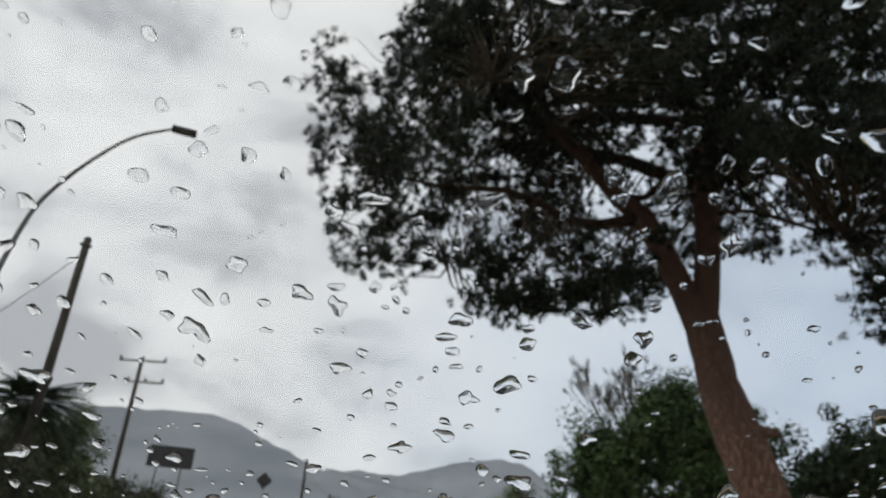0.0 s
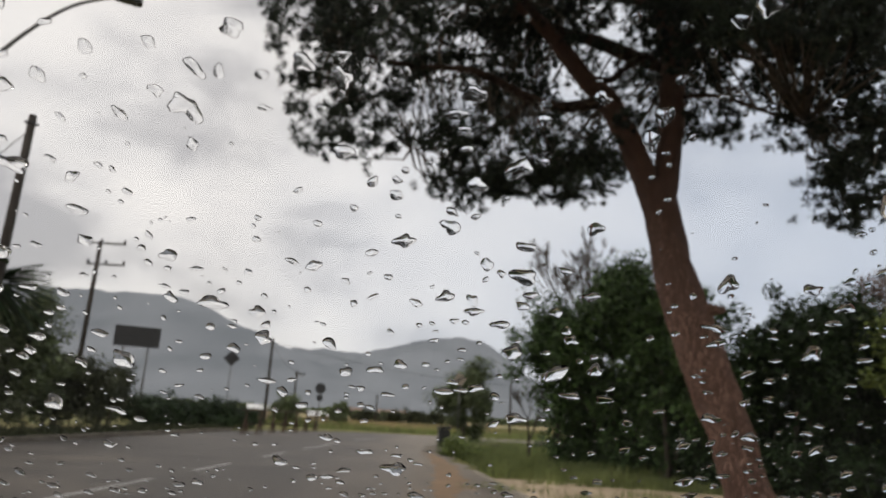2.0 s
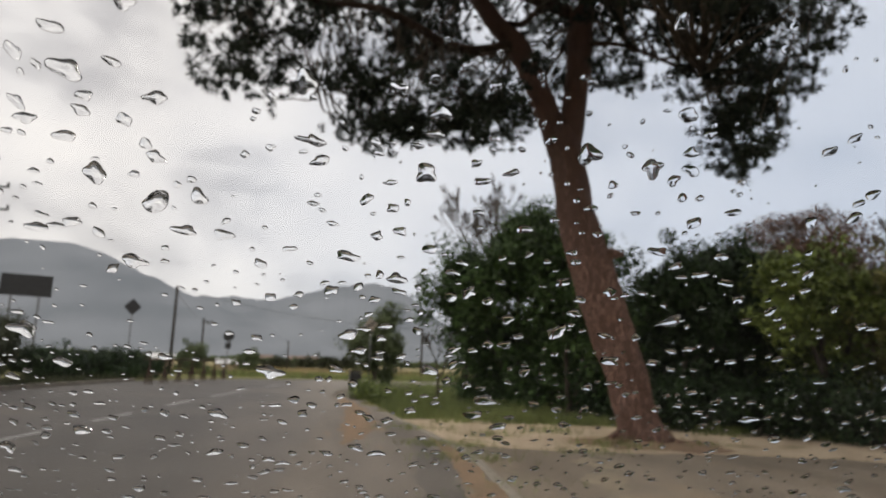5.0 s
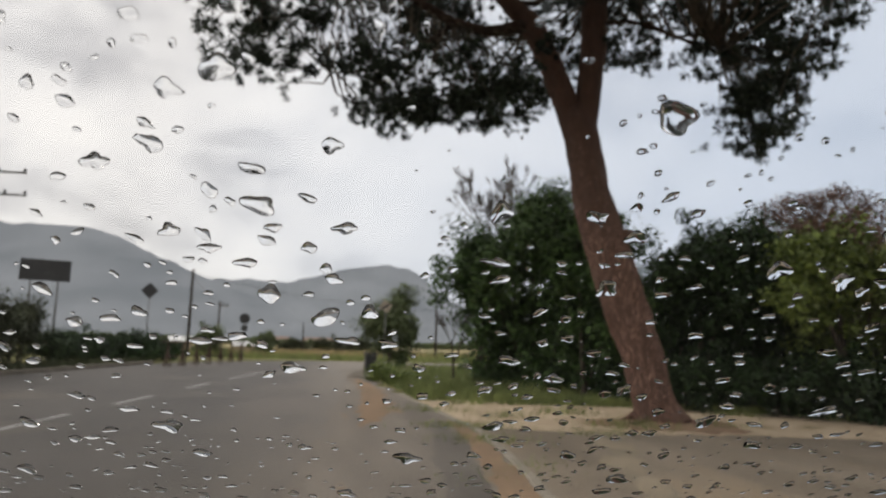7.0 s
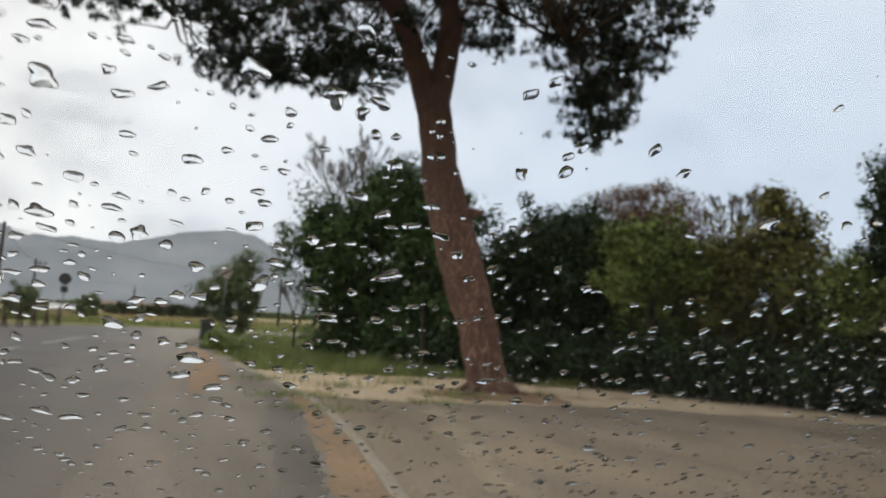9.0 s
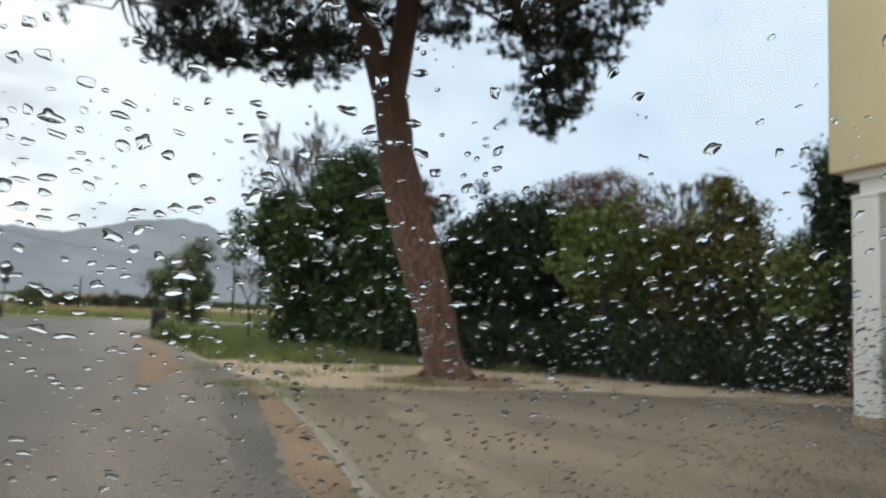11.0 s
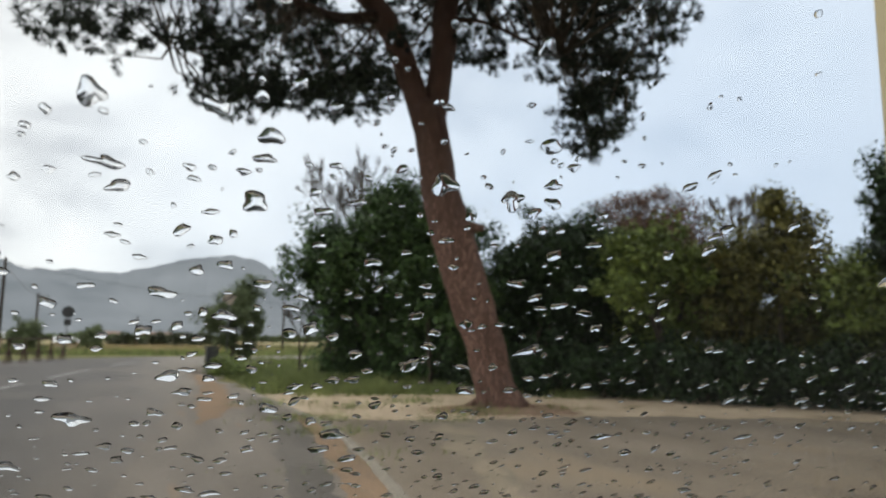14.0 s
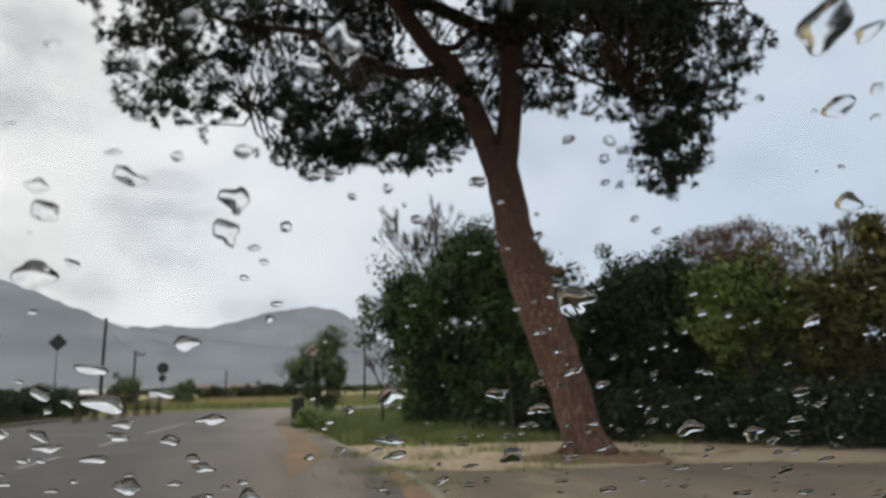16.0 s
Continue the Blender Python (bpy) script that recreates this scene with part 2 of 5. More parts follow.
def crackle(m, depth, crack):
    """Bark plates: dark cracks between long upright plates, with relief."""
    nt = m.node_tree
    b = nt.nodes["Principled BSDF"]
    co, mp = nt.nodes.new("ShaderNodeTexCoord"), nt.nodes.new("ShaderNodeMapping")
    mp.inputs["Scale"].default_value = (1, 1, 0.24)
    wob, mixw = nt.nodes.new("ShaderNodeTexNoise"), nt.nodes.new("ShaderNodeMix")
    wob.inputs["Scale"].default_value, wob.inputs["Detail"].default_value = 5.0, 4
    mixw.data_type = "RGBA"
    mixw.inputs[0].default_value = 0.42
    vo = nt.nodes.new("ShaderNodeTexVoronoi")
    vo.feature = "DISTANCE_TO_EDGE"
    vo.inputs["Scale"].default_value = 21.0
    r = nt.nodes.new("ShaderNodeMapRange")
    r.inputs["From Min"].default_value, r.inputs["From Max"].default_value = 0.0, 0.42
    mx = nt.nodes.new("ShaderNodeMix")
    mx.data_type = "RGBA"
    mx.inputs[6].default_value = (*crack, 1)
    k = nt.links.new
    k(co.outputs["Object"], mp.inputs["Vector"])
    k(mp.outputs["Vector"], wob.inputs["Vector"])
    k(mp.outputs["Vector"], mixw.inputs[6])
    k(wob.outputs["Color"], mixw.inputs[7])
    k(mixw.outputs[2], vo.inputs["Vector"])
    k(vo.outputs["Distance"], r.inputs["Value"])
    k(r.outputs["Result"], mx.inputs[0])
    old = b.inputs["Base Color"].links[0].from_socket
    k(old, mx.inputs[7])
    k(mx.outputs[2], b.inputs["Base Color"])
    bp = nt.nodes.new("ShaderNodeBump")
    bp.inputs["Strength"].default_value, bp.inputs["Distance"].default_value = 1.0, depth
    k(r.outputs["Result"], bp.inputs["Height"])
    k(b.inputs["Normal"].links[0].from_socket, bp.inputs["Normal"])
    k(bp.outputs["Normal"], b.inputs["Normal"])


def shaded_top(m, z0, z1, dark):
    """Trunk darkened with height: crown shade put into the bark colour in patches."""
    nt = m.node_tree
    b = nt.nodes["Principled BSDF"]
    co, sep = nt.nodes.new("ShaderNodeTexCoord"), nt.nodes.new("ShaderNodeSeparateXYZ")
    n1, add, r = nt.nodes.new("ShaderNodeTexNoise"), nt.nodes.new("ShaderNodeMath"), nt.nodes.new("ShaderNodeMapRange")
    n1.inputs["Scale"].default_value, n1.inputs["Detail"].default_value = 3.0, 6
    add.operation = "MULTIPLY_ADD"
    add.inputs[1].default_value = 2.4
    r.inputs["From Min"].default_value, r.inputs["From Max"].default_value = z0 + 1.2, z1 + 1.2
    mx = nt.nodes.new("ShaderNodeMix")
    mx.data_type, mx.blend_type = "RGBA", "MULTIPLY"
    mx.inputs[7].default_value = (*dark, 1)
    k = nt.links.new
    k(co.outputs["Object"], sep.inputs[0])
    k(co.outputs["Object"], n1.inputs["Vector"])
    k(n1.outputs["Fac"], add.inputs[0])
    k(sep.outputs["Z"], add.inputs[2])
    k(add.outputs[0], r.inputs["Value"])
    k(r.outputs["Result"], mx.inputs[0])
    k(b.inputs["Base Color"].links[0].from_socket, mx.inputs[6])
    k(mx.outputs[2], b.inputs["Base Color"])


# the crown's shade over the upper trunk is multiplied into the bark
shaded_top(PINE_BARK, 2.4, 5.6, (0.30, 0.27, 0.27))
crackle(PINE_BARK, 0.016, (0.11, 0.066, 0.052))

m_mtn = bpy.data.materials.new("far_mountain_mist_glow")
m_mtn.use_nodes = True
MOUNTAIN = m_mtn


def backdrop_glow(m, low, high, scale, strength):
    """A far backdrop that glows: the mist before it is put into its emission."""
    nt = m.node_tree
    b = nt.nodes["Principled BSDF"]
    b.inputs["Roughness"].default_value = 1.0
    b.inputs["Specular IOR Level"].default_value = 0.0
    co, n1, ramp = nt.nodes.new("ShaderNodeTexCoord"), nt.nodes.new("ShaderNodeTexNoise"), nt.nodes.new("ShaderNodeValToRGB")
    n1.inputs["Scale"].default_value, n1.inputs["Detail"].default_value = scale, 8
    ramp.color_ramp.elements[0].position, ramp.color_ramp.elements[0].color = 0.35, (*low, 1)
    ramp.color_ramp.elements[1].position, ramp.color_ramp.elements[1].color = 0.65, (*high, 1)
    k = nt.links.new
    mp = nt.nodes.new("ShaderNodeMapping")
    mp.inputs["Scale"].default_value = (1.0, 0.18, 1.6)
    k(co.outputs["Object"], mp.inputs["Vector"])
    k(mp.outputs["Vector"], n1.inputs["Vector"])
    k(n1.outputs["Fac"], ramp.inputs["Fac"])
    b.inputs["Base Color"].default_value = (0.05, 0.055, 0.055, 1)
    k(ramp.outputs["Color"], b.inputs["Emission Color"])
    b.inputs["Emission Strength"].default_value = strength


# grey-blue emission paints the haze onto the mountains and hills
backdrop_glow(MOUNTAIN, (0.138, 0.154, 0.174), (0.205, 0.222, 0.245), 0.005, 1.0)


# ---------------------------------------------------------------- helpers
def mesh_object(name, bm, mat, parent=None, smooth=False):
    me = bpy.data.meshes.new(name)
    bm.to_mesh(me)
    bm.free()
    if smooth:
        for p in me.polygons:
            p.use_smooth = True
    me.materials.append(mat)
    ob = new(name, me)
    if parent is not None:
        ob.parent = parent
    return ob


def part(name, bm, mat, parent, label="", smooth=False):
    ob = mesh_object(name, bm, mat, parent, smooth)
    if label:
        ob["label"] = label
    return ob


def array_mesh(name, verts, size, mat, parent=None):
    """One mesh of many separate faces, each of `size` corners, from an array of corners."""
    me = bpy.data.meshes.new(name)
    n = len(verts) // size
    me.vertices.add(n * size)
    me.vertices.foreach_set("co", np.asarray(verts, dtype=np.float32).ravel())
    me.loops.add(n * size)
    me.loops.foreach_set("vertex_index", np.arange(n * size, dtype=np.int32))
    me.polygons.add(n)
    me.polygons.foreach_set("loop_start", np.arange(0, n * size, size, dtype=np.int32))
    me.update(calc_edges=True)
    me.materials.append(mat)
    ob = new(name, me)
    if parent is not None:
        ob.parent = parent
    return ob


def thing(name, place=(0, 0, 0), turn=0.0):
    e = new(name)
    e.empty_display_size = 0.2
    e.matrix_basis = pose(*place, 0, 0, turn)
    return e


def box(bm, centre, size, turn=None, bevel=0.0):
    m = Matrix.Translation(centre) @ (turn or Matrix()) @ Matrix.Diagonal((*size, 1))
    r = bmesh.ops.create_cube(bm, size=1, matrix=m)
    if bevel:
        edges = {e for v in r["verts"] for e in v.link_edges}
        bmesh.ops.bevel(bm, geom=list(edges), offset=bevel, segments=2, affect="EDGES", profile=0.6)


def boxed(centre, size, turn=None, bevel=0.0):
    bm = bmesh.new()
    box(bm, centre, size, turn, bevel)
    return bm


def tube(bm, points, radii, sides=10, rough=0.0, caps=True):
    """A tapered, bent tube along points."""
    pts = [Vector(p) for p in points]
    rings = []
    prev = None
    for i, p in enumerate(pts):
        d = (pts[min(i + 1, len(pts) - 1)] - pts[max(i - 1, 0)]).normalized()
        side = d.cross(Vector((0, 1, 0.13)) if prev is None else prev)
        if side.length < 1e-4:
            side = d.cross(Vector((1, 0, 0)))
        side.normalize()
        up = side.cross(d).normalized()
        prev = up
        ring = []
        for s in range(sides):
            a = 2 * math.pi * s / sides
            r = radii[i] * (1 + rough * noise.noise((p + Vector((math.cos(a), math.sin(a), 0)) * 0.7) * 2.3))
            ring.append(bm.verts.new(p + (side * math.cos(a) + up * math.sin(a)) * r))
        rings.append(ring)
    for a, b in zip(rings, rings[1:]):
        for s in range(sides):
            bm.faces.new((a[s], a[(s + 1) % sides], b[(s + 1) % sides], b[s]))
    if caps:
        bm.faces.new(rings[0][::-1])
        bm.faces.new(rings[-1])


def resample(points, radii, step):
    """Smooth points and radii along a bent line."""
    pts, out, rr = [Vector(p) for p in points], [], []
    for i in range(len(pts) - 1):
        p0, p1, p2, p3 = pts[max(i - 1, 0)], pts[i], pts[i + 1], pts[min(i + 2, len(pts) - 1)]
        n = max(1, int((p2 - p1).length / step))
        for j in range(n):
            t = j / n
            out.append(0.5 * (2 * p1 + (p2 - p0) * t + (2 * p0 - 5 * p1 + 4 * p2 - p3) * t * t + (3 * p1 - p0 - 3 * p2 + p3) * t ** 3))
            rr.append(radii[i] * (1 - t) + radii[i + 1] * t)
    out.append(pts[-1])
    rr.append(radii[-1])
    return out, rr


def polygon(name, outline, z, mat, label, category, cuts=0):
    bm = bmesh.new()
    f = bm.faces.new([bm.verts.new((x, y, z)) for x, y in outline])
    if f.normal.z < 0:
        f.normal_flip()
    bmesh.ops.triangulate(bm, faces=bm.faces[:])
    ob = mesh_object(name, bm, mat)
    return tagged(ob, label, category, kind="structure")


def at(az, d, z=0.0):
    """The place d metres off at that angle to the left of straight ahead."""
    return Vector((-math.sin(radians(az)) * d, math.cos(radians(az)) * d, z))


RNG = np.random.default_rng(7)


def leaf_quads(centres, length, width, droop=0.0, rng=RNG, spread=0.35):
    """Pointed leaf blades as quads with random turns round given centres."""
    n = len(centres)
    d = rng.normal(size=(n, 3))
    d[:, 2] -= droop
    d /= np.linalg.norm(d, axis=1, keepdims=True)
    s = np.cross(d, rng.normal(size=(n, 3)))
    s /= np.linalg.norm(s, axis=1, keepdims=True) + 1e-9
    ln = length * (1 + spread * rng.uniform(-1, 1, size=(n, 1)))
    wd = width * (1 + spread * rng.uniform(-1, 1, size=(n, 1)))
    a = centres - d * ln * 0.5
    b = centres + s * wd * 0.5
    c = centres + d * ln * 0.5
    e = centres - s * wd * 0.5
    return np.stack([a, b, c, e], axis=1).reshape(-1, 3)


def lobe_leaves(p, lobe, size, rng):
    """Leaves at p that face away from their lobe's centre and upwards, so that each lobe is lit from above."""
    n = len(p)
    out = p - lobe
    out /= np.linalg.norm(out, axis=1, keepdims=True) + 1e-6
    nrm = out * 0.9 + np.array([0, 0, 0.75]) + rng.normal(size=(n, 3)) * 0.45
    s = np.cross(nrm, rng.normal(size=(n, 3)))
    s /= np.linalg.norm(s, axis=1, keepdims=True) + 1e-9
    d = np.cross(nrm, s)
    d /= np.linalg.norm(d, axis=1, keepdims=True) + 1e-9
    ln = size * rng.uniform(0.65, 1.35, size=(n, 1))
    wd = ln * rng.uniform(0.42, 0.66, size=(n, 1))
    return np.stack([p - d * ln / 2, p + s * wd / 2, p + d * ln / 2, p - s * wd / 2], axis=1).reshape(-1, 3)


def ball(n, rng=RNG, power=0.5):
    """Points in a unit ball, thicker towards its skin."""
    v = rng.normal(size=(n, 3))
    v /= np.linalg.norm(v, axis=1, keepdims=True)
    return v * rng.uniform(0, 1, size=(n, 1)) ** power


# ------------------------------------------------------ ground and distance
bm = bmesh.new()
ring_r = [0, 6, 12, 20, 30, 45, 70, 120, 250, 600, 1500, 4000]
rings = []
for r in ring_r:
    rings.append([bm.verts.new((0, 15, 0))] if r == 0 else
                 [bm.verts.new((r * math.sin(a), 15 + r * math.cos(a), -0.03 if r < 200 else -0.2)) for a in np.linspace(0, 2 * math.pi, 48, endpoint=False)])
for a, b in zip(rings, rings[1:]):
    for i in range(48):
        if len(a) == 1:
            bm.faces.new((a[0], b[(i + 1) % 48], b[i]))
        else:
            bm.faces.new((a[i], a[(i + 1) % 48], b[(i + 1) % 48], b[i]))
bmesh.ops.recalc_face_normals(bm, faces=bm.faces[:])
tagged(mesh_object("ground", bm, GRASS_GROUND), "uneven grassy earth beside the road", "ground", kind="structure")

ROAD_LEFT = [(-11.8, -20), (-11.2, 0), (-10.2, 13), (-9.7, 19), (-8.3, 34), (-6.2, 40), (-1, 44), (9, 47), (40, 52)]
ROAD_RIGHT = [(40, 46), (10, 41.5), (4, 38), (1.6, 33), (0.7, 27), (0.4, 20), (0.1, 14), (-0.15, 9), (-0.4, 5), (-0.7, 0), (-1.2, -20)]


def ragged(line, amount, step=0.35):
    """The same line with a broken, uneven course."""
    out = []
    for (x0, y0), (x1, y1) in zip(line, line[1:]):
        n = max(1, int(math.hypot(x1 - x0, y1 - y0) / step))
        for i in range(n):
            x, y = x0 + (x1 - x0) * i / n, y0 + (y1 - y0) * i / n
            out.append((x + amount * (noise.noise((x * 1.1, y * 1.1, 3.0)) + 0.6 * noise.noise((x * 3.7, y * 3.7, 7.0))), y))
    return out + [line[-1]]


polygon("road", ROAD_LEFT + ROAD_RIGHT[:4] + ragged(ROAD_RIGHT[4:], 0.16), 0.004, ASPHALT, "worn wet grey asphalt road bending away", "road")


def broken(line, amount, step=0.14, seed=0.0):
    """The same line with a frayed course, shifted across its own direction."""
    out = [line[0]]
    for (x0, y0), (x1, y1) in zip(line, line[1:]):
        ln = math.hypot(x1 - x0, y1 - y0)
        nx, ny = -(y1 - y0) / ln, (x1 - x0) / ln
        n = max(1, int(ln / step))
        for i in range(1, n + 1):
            x, y = x0 + (x1 - x0) * i / n, y0 + (y1 - y0) * i / n
            k = amount * (noise.noise((x * 0.9, y * 0.9, seed)) + 0.6 * noise.noise((x * 2.7, y * 2.7, seed + 3)) + 0.4 * noise.noise((x * 8, y * 8, seed + 6)))
            out.append((x + nx * k, y + ny * k) if i < n else (x1, y1))
    return out


KERB_LINE = [(0.9, -8), (1.35, 1.5), (1.62, 4.2), (1.9, 6.4), (2.12, 9.3), (2.08, 10.6), (1.92, 13.2), (1.64, 17.4)]
polygon("road_shoulder", [(-1.5, -20), (-1.0, 0), (-0.7, 5), (-0.45, 9), (-0.2, 14), (0.1, 20), (0.7, 26)] + broken([(1.0, 25.6), (1.35, 22), (1.45, 19.5), (1.64, 17.4)], 0.3) + KERB_LINE[-2::-1] + [(0.6, -20)],
        0.0, SHOULDER, "dirty brown road shoulder with orange soil patches", "shoulder")
polygon("forecourt", [(0.9, -8)] + KERB_LINE[1:7] + [(3.2, 11.2), (6.3, 10.2), (9.1, 9.2), (11, 7.9), (14, 5.5), (26, 3), (26, -8)],
        -0.008, FORECOURT, "brownish worn forecourt asphalt beside the pine", "forecourt")
polygon("sand_strip", [(1.75, 15.2), (1.96, 13.0), (2.14, 10.6)] + broken([(3.0, 10.0), (4.4, 9.7), (6.3, 9.6), (9.1, 8.6), (11, 7.2), (14, 4.8)], 0.32) + [(26, 1.5), (26, 5), (14.2, 9.6)]
        + broken([(11.9, 11.8), (9.0, 13.2), (5.2, 14.5), (3.0, 15.6)], 0.25, seed=5.0),
        -0.004, SAND, "pale sandy strip along the hedge", "sand")


def strip(name, left, right, z, mat, label, category, ragged=0.09, seed=1.0):
    """A flat band between two lines with ragged edges."""
    steps = 90
    sides = []
    for k, line in enumerate((left, right)):
        ys = [p[1] for p in line]
        row = []
        for y in np.linspace(ys[0], ys[-1], steps):
            x = np.interp(y, ys, [p[0] for p in line])
            x += ragged * (noise.noise((y * 1.3, seed, k * 5.0)) + 0.6 * noise.noise((y * 4.5, seed, k * 5.0 + 2)) + 0.35 * noise.noise((y * 13, seed, k * 5.0 + 4)))
            row.append((x, y))
        sides.append(row)
    for i in range(steps):
        # the ends run out to a point
        f = min(1.0, min(i, steps - 1 - i) / 14)
        (xa, y), (xb, _) = sides[0][i], sides[1][i]
        mid = (xa + xb) / 2
        sides[0][i], sides[1][i] = (mid + (xa - mid) * f, y), (mid + (xb - mid) * f, y)
    bm = bmesh.new()
    vs = [[bm.verts.new((x, y, z)) for x, y in row] for row in sides]
    for i in range(steps - 1):
        bm.faces.new((vs[0][i], vs[1][i], vs[1][i + 1], vs[0][i + 1]))
    return tagged(mesh_object(name, bm, mat), label, category, kind="structure")


strip("asphalt_strip", [(0.45, 1.5), (0.8, 4.4), (1.0, 5.8), (1.15, 7.6), (1.4, 9.5), (1.6, 11.5)], [(0.85, 1.5), (1.13, 4.3), (1.43, 6.2), (1.68, 8.3), (1.75, 9.7), (1.7, 11.5)], 0.004, PATCH_TAR,
      "dark patched asphalt strip along the sunken kerb", "asphalt", 0.13, 1.0)
strip("soil_strip", [(0.9, 1.5), (1.18, 4.3), (1.48, 6.2), (1.72, 8.3), (1.8, 9.7), (1.8, 11.4)], [(1.27, 1.5), (1.54, 4.2), (1.83, 6.4), (1.98, 8.3), (2.03, 9.7), (1.95, 11.4)], 0.008, ORANGE_SOIL,
      "orange soil washed against the sunken kerb", "soil", 0.13, 4.0)
strip("soil_strip", [(0.25, 10.0), (0.6, 14), (0.75, 18), (0.72, 24)], [(0.75, 10.0), (1.2, 14), (1.3, 18), (0.95, 24)], 0.004, ORANGE_SOIL,
      "orange brown soil along the edge of the road", "soil", 0.24, 6.0)
strip("sand_streak", [(1.95, 3.2), (2.15, 4.0), (2.62, 5.5), (3.05, 7.2), (3.3, 8.2), (3.8, 9.8)], [(2.15, 3.2), (2.42, 4.0), (2.92, 5.5), (3.4, 7.2), (3.75, 8.2), (4.5, 9.8)], -0.004, THIN_SAND,
      "thin pale streak of sand across the forecourt", "sand", 0.22, 9.0)
bm = bmesh.new()
for i in range(72):
    a = 2 * math.pi * i / 72
    r = 1.05 + 0.45 * noise.noise((math.cos(a) * 1.5, math.sin(a) * 1.5, 3.0)) + 0.35 * noise.noise((math.cos(a) * 6, math.sin(a) * 6, 8.0))
    bm.verts.new((5.55 + 1.35 * r * math.cos(a), 11.0 + 0.95 * r * math.sin(a), 0.0))
bm.verts.ensure_lookup_table()
bm.faces.new(bm.verts[:])
for v in bmesh.ops.poke(bm, faces=bm.faces[:])["verts"]:
    v.co.z = 0.05
tagged(mesh_object("tree_pit", bm, NEEDLE_LITTER), "reddish earth and pine needles round the trunk", "earth", kind="structure")
polygon("field", [(-90, 62), (-40, 54), (-12, 50), (0, 50), (12, 52), (40, 58), (140, 75), (260, 300), (-260, 300)], -0.015, FIELD,
        "dry yellow field behind the road", "field")

# kerb stones: pale edging of the forecourt, raised kerb across the road
def edging(line, stone):
    """The ends of the stones along a line."""
    pts, _ = resample([(x, y, 0) for x, y in line], [1] * len(line), 0.25)
    start = pts[0]
    out = []
    for p in pts[1:]:
        if (p - start).length >= stone:
            out.append((start.copy(), p.copy()))
            start = p
    return out


def kerb_run(name, line, width, height, stone, mat, label):
    e = tagged(thing(name), label, "kerb", kind="structure")
    shared = None
    for a, b in edging(line, stone):
        d = b - a
        if shared is None:
            shared = bpy.data.meshes.new("kerb_stone")
            bb = boxed((0, 0, 0), (1, width, height + 0.1), bevel=0.0)
            bmesh.ops.bevel(bb, geom=[ed for ed in bb.edges if all(v.co.z > 0 for v in ed.verts)], offset=0.015, segments=1, affect="EDGES")
            bb.to_mesh(shared)
            bb.free()
            shared.materials.append(mat)
        o = new("kerb_stone", shared)
        o.parent = e
        o.matrix_basis = Matrix.Translation((a + b) / 2 + Vector((0, 0, (height - 0.1) / 2 + random.uniform(-0.006, 0.006)))) @ \
            Euler((0, 0, math.atan2(d.y, d.x) + random.uniform(-0.01, 0.01))).to_matrix().to_4x4() @ Matrix.Diagonal((d.length - 0.012, 1, 1, 1))
    return e


kerb_run("kerb", KERB_LINE, 0.115, 0.018, 1.0, KERB, "pale sunken concrete kerb of the forecourt")
kerb_run("kerb", ROAD_LEFT[1:5], 0.18, 0.13, 1.2, KERB_DIRTY, "raised dirty concrete kerb across the road")
FAR_EDGE = ROAD_LEFT[1:5]
polygon("verge", [(x - 0.1, y) for x, y in FAR_EDGE] + [(x - 2.0, y + 0.1) for x, y in FAR_EDGE[::-1]], 0.1, VERGE,
        "weedy brown earth strip behind the far kerb", "verge")

polygon("pavement", [(0.55, 24.2), (1.25, 24.0), (1.5, 27.6), (2.4, 31.5), (1.7, 32.4), (0.85, 28.2)], 0.035, PAVING, "pale broken pavement end beside the bin", "pavement")
# centre line of the road
bm = bmesh.new()
line = [(-4.6, 4.5), (-4.25, 8.4), (-4.0, 11.5)], [(-3.85, 13.2), (-3.7, 15.2)], [(-3.5, 17.6), (-3.35, 19.8)], [(-3.15, 22), (-2.6, 27.5)], [(-2.2, 31), (-1.4, 35.5)]
for seg in line:
    for (x0, y0), (x1, y1) in zip(seg, seg[1:]):
        bm.faces.new([bm.verts.new((x0 - 0.07, y0, 0.009)), bm.verts.new((x0 + 0.07, y0, 0.009)), bm.verts.new((x1 + 0.07, y1, 0.009)), bm.verts.new((x1 - 0.07, y1, 0.009))])
tagged(mesh_object("road_marking", bm, ROAD_PAINT), "worn white centre line on the asphalt", "road marking", kind="structure")


# mountains
def ridge(name, profile, d, depth, rough, label):
    az = [p[0] for p in profile]
    el = [p[1] for p in profile]
    bm = bmesh.new()
    cols = []
    for i, a in enumerate(np.linspace(az[0], az[-1], 260)):
        e = np.interp(-a, [-q for q in az], el) + 0.13 * noise.noise((a * 0.9, d * 0.01, 2.0)) + 0.07 * noise.noise((a * 3.1, d * 0.01, 7.0))
        col = []
        for j in range(13):
            t = j / 12
            dd = d - depth * (1 - t)
            h = dd * math.tan(radians(e)) * t ** 0.8
            h += rough * d * 0.01 * noise.fractal((a * 0.35, t * 3, d * 0.01), 1.0, 2.0, 5) * (0.25 + 0.75 * math.sin(math.pi * t))
            col.append(bm.verts.new(at(a + 0.35 * rough * noise.noise((a * 0.8, t * 5, 1.7)) * (1 - t), dd, 1.2 + h - (3 if j == 0 else 0))))
        cols.append(col)
    for a, b in zip(cols, cols[1:]):
        for j in range(12):
            bm.faces.new((a[j], b[j], b[j + 1], a[j + 1]))
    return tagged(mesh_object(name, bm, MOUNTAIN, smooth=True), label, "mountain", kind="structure")


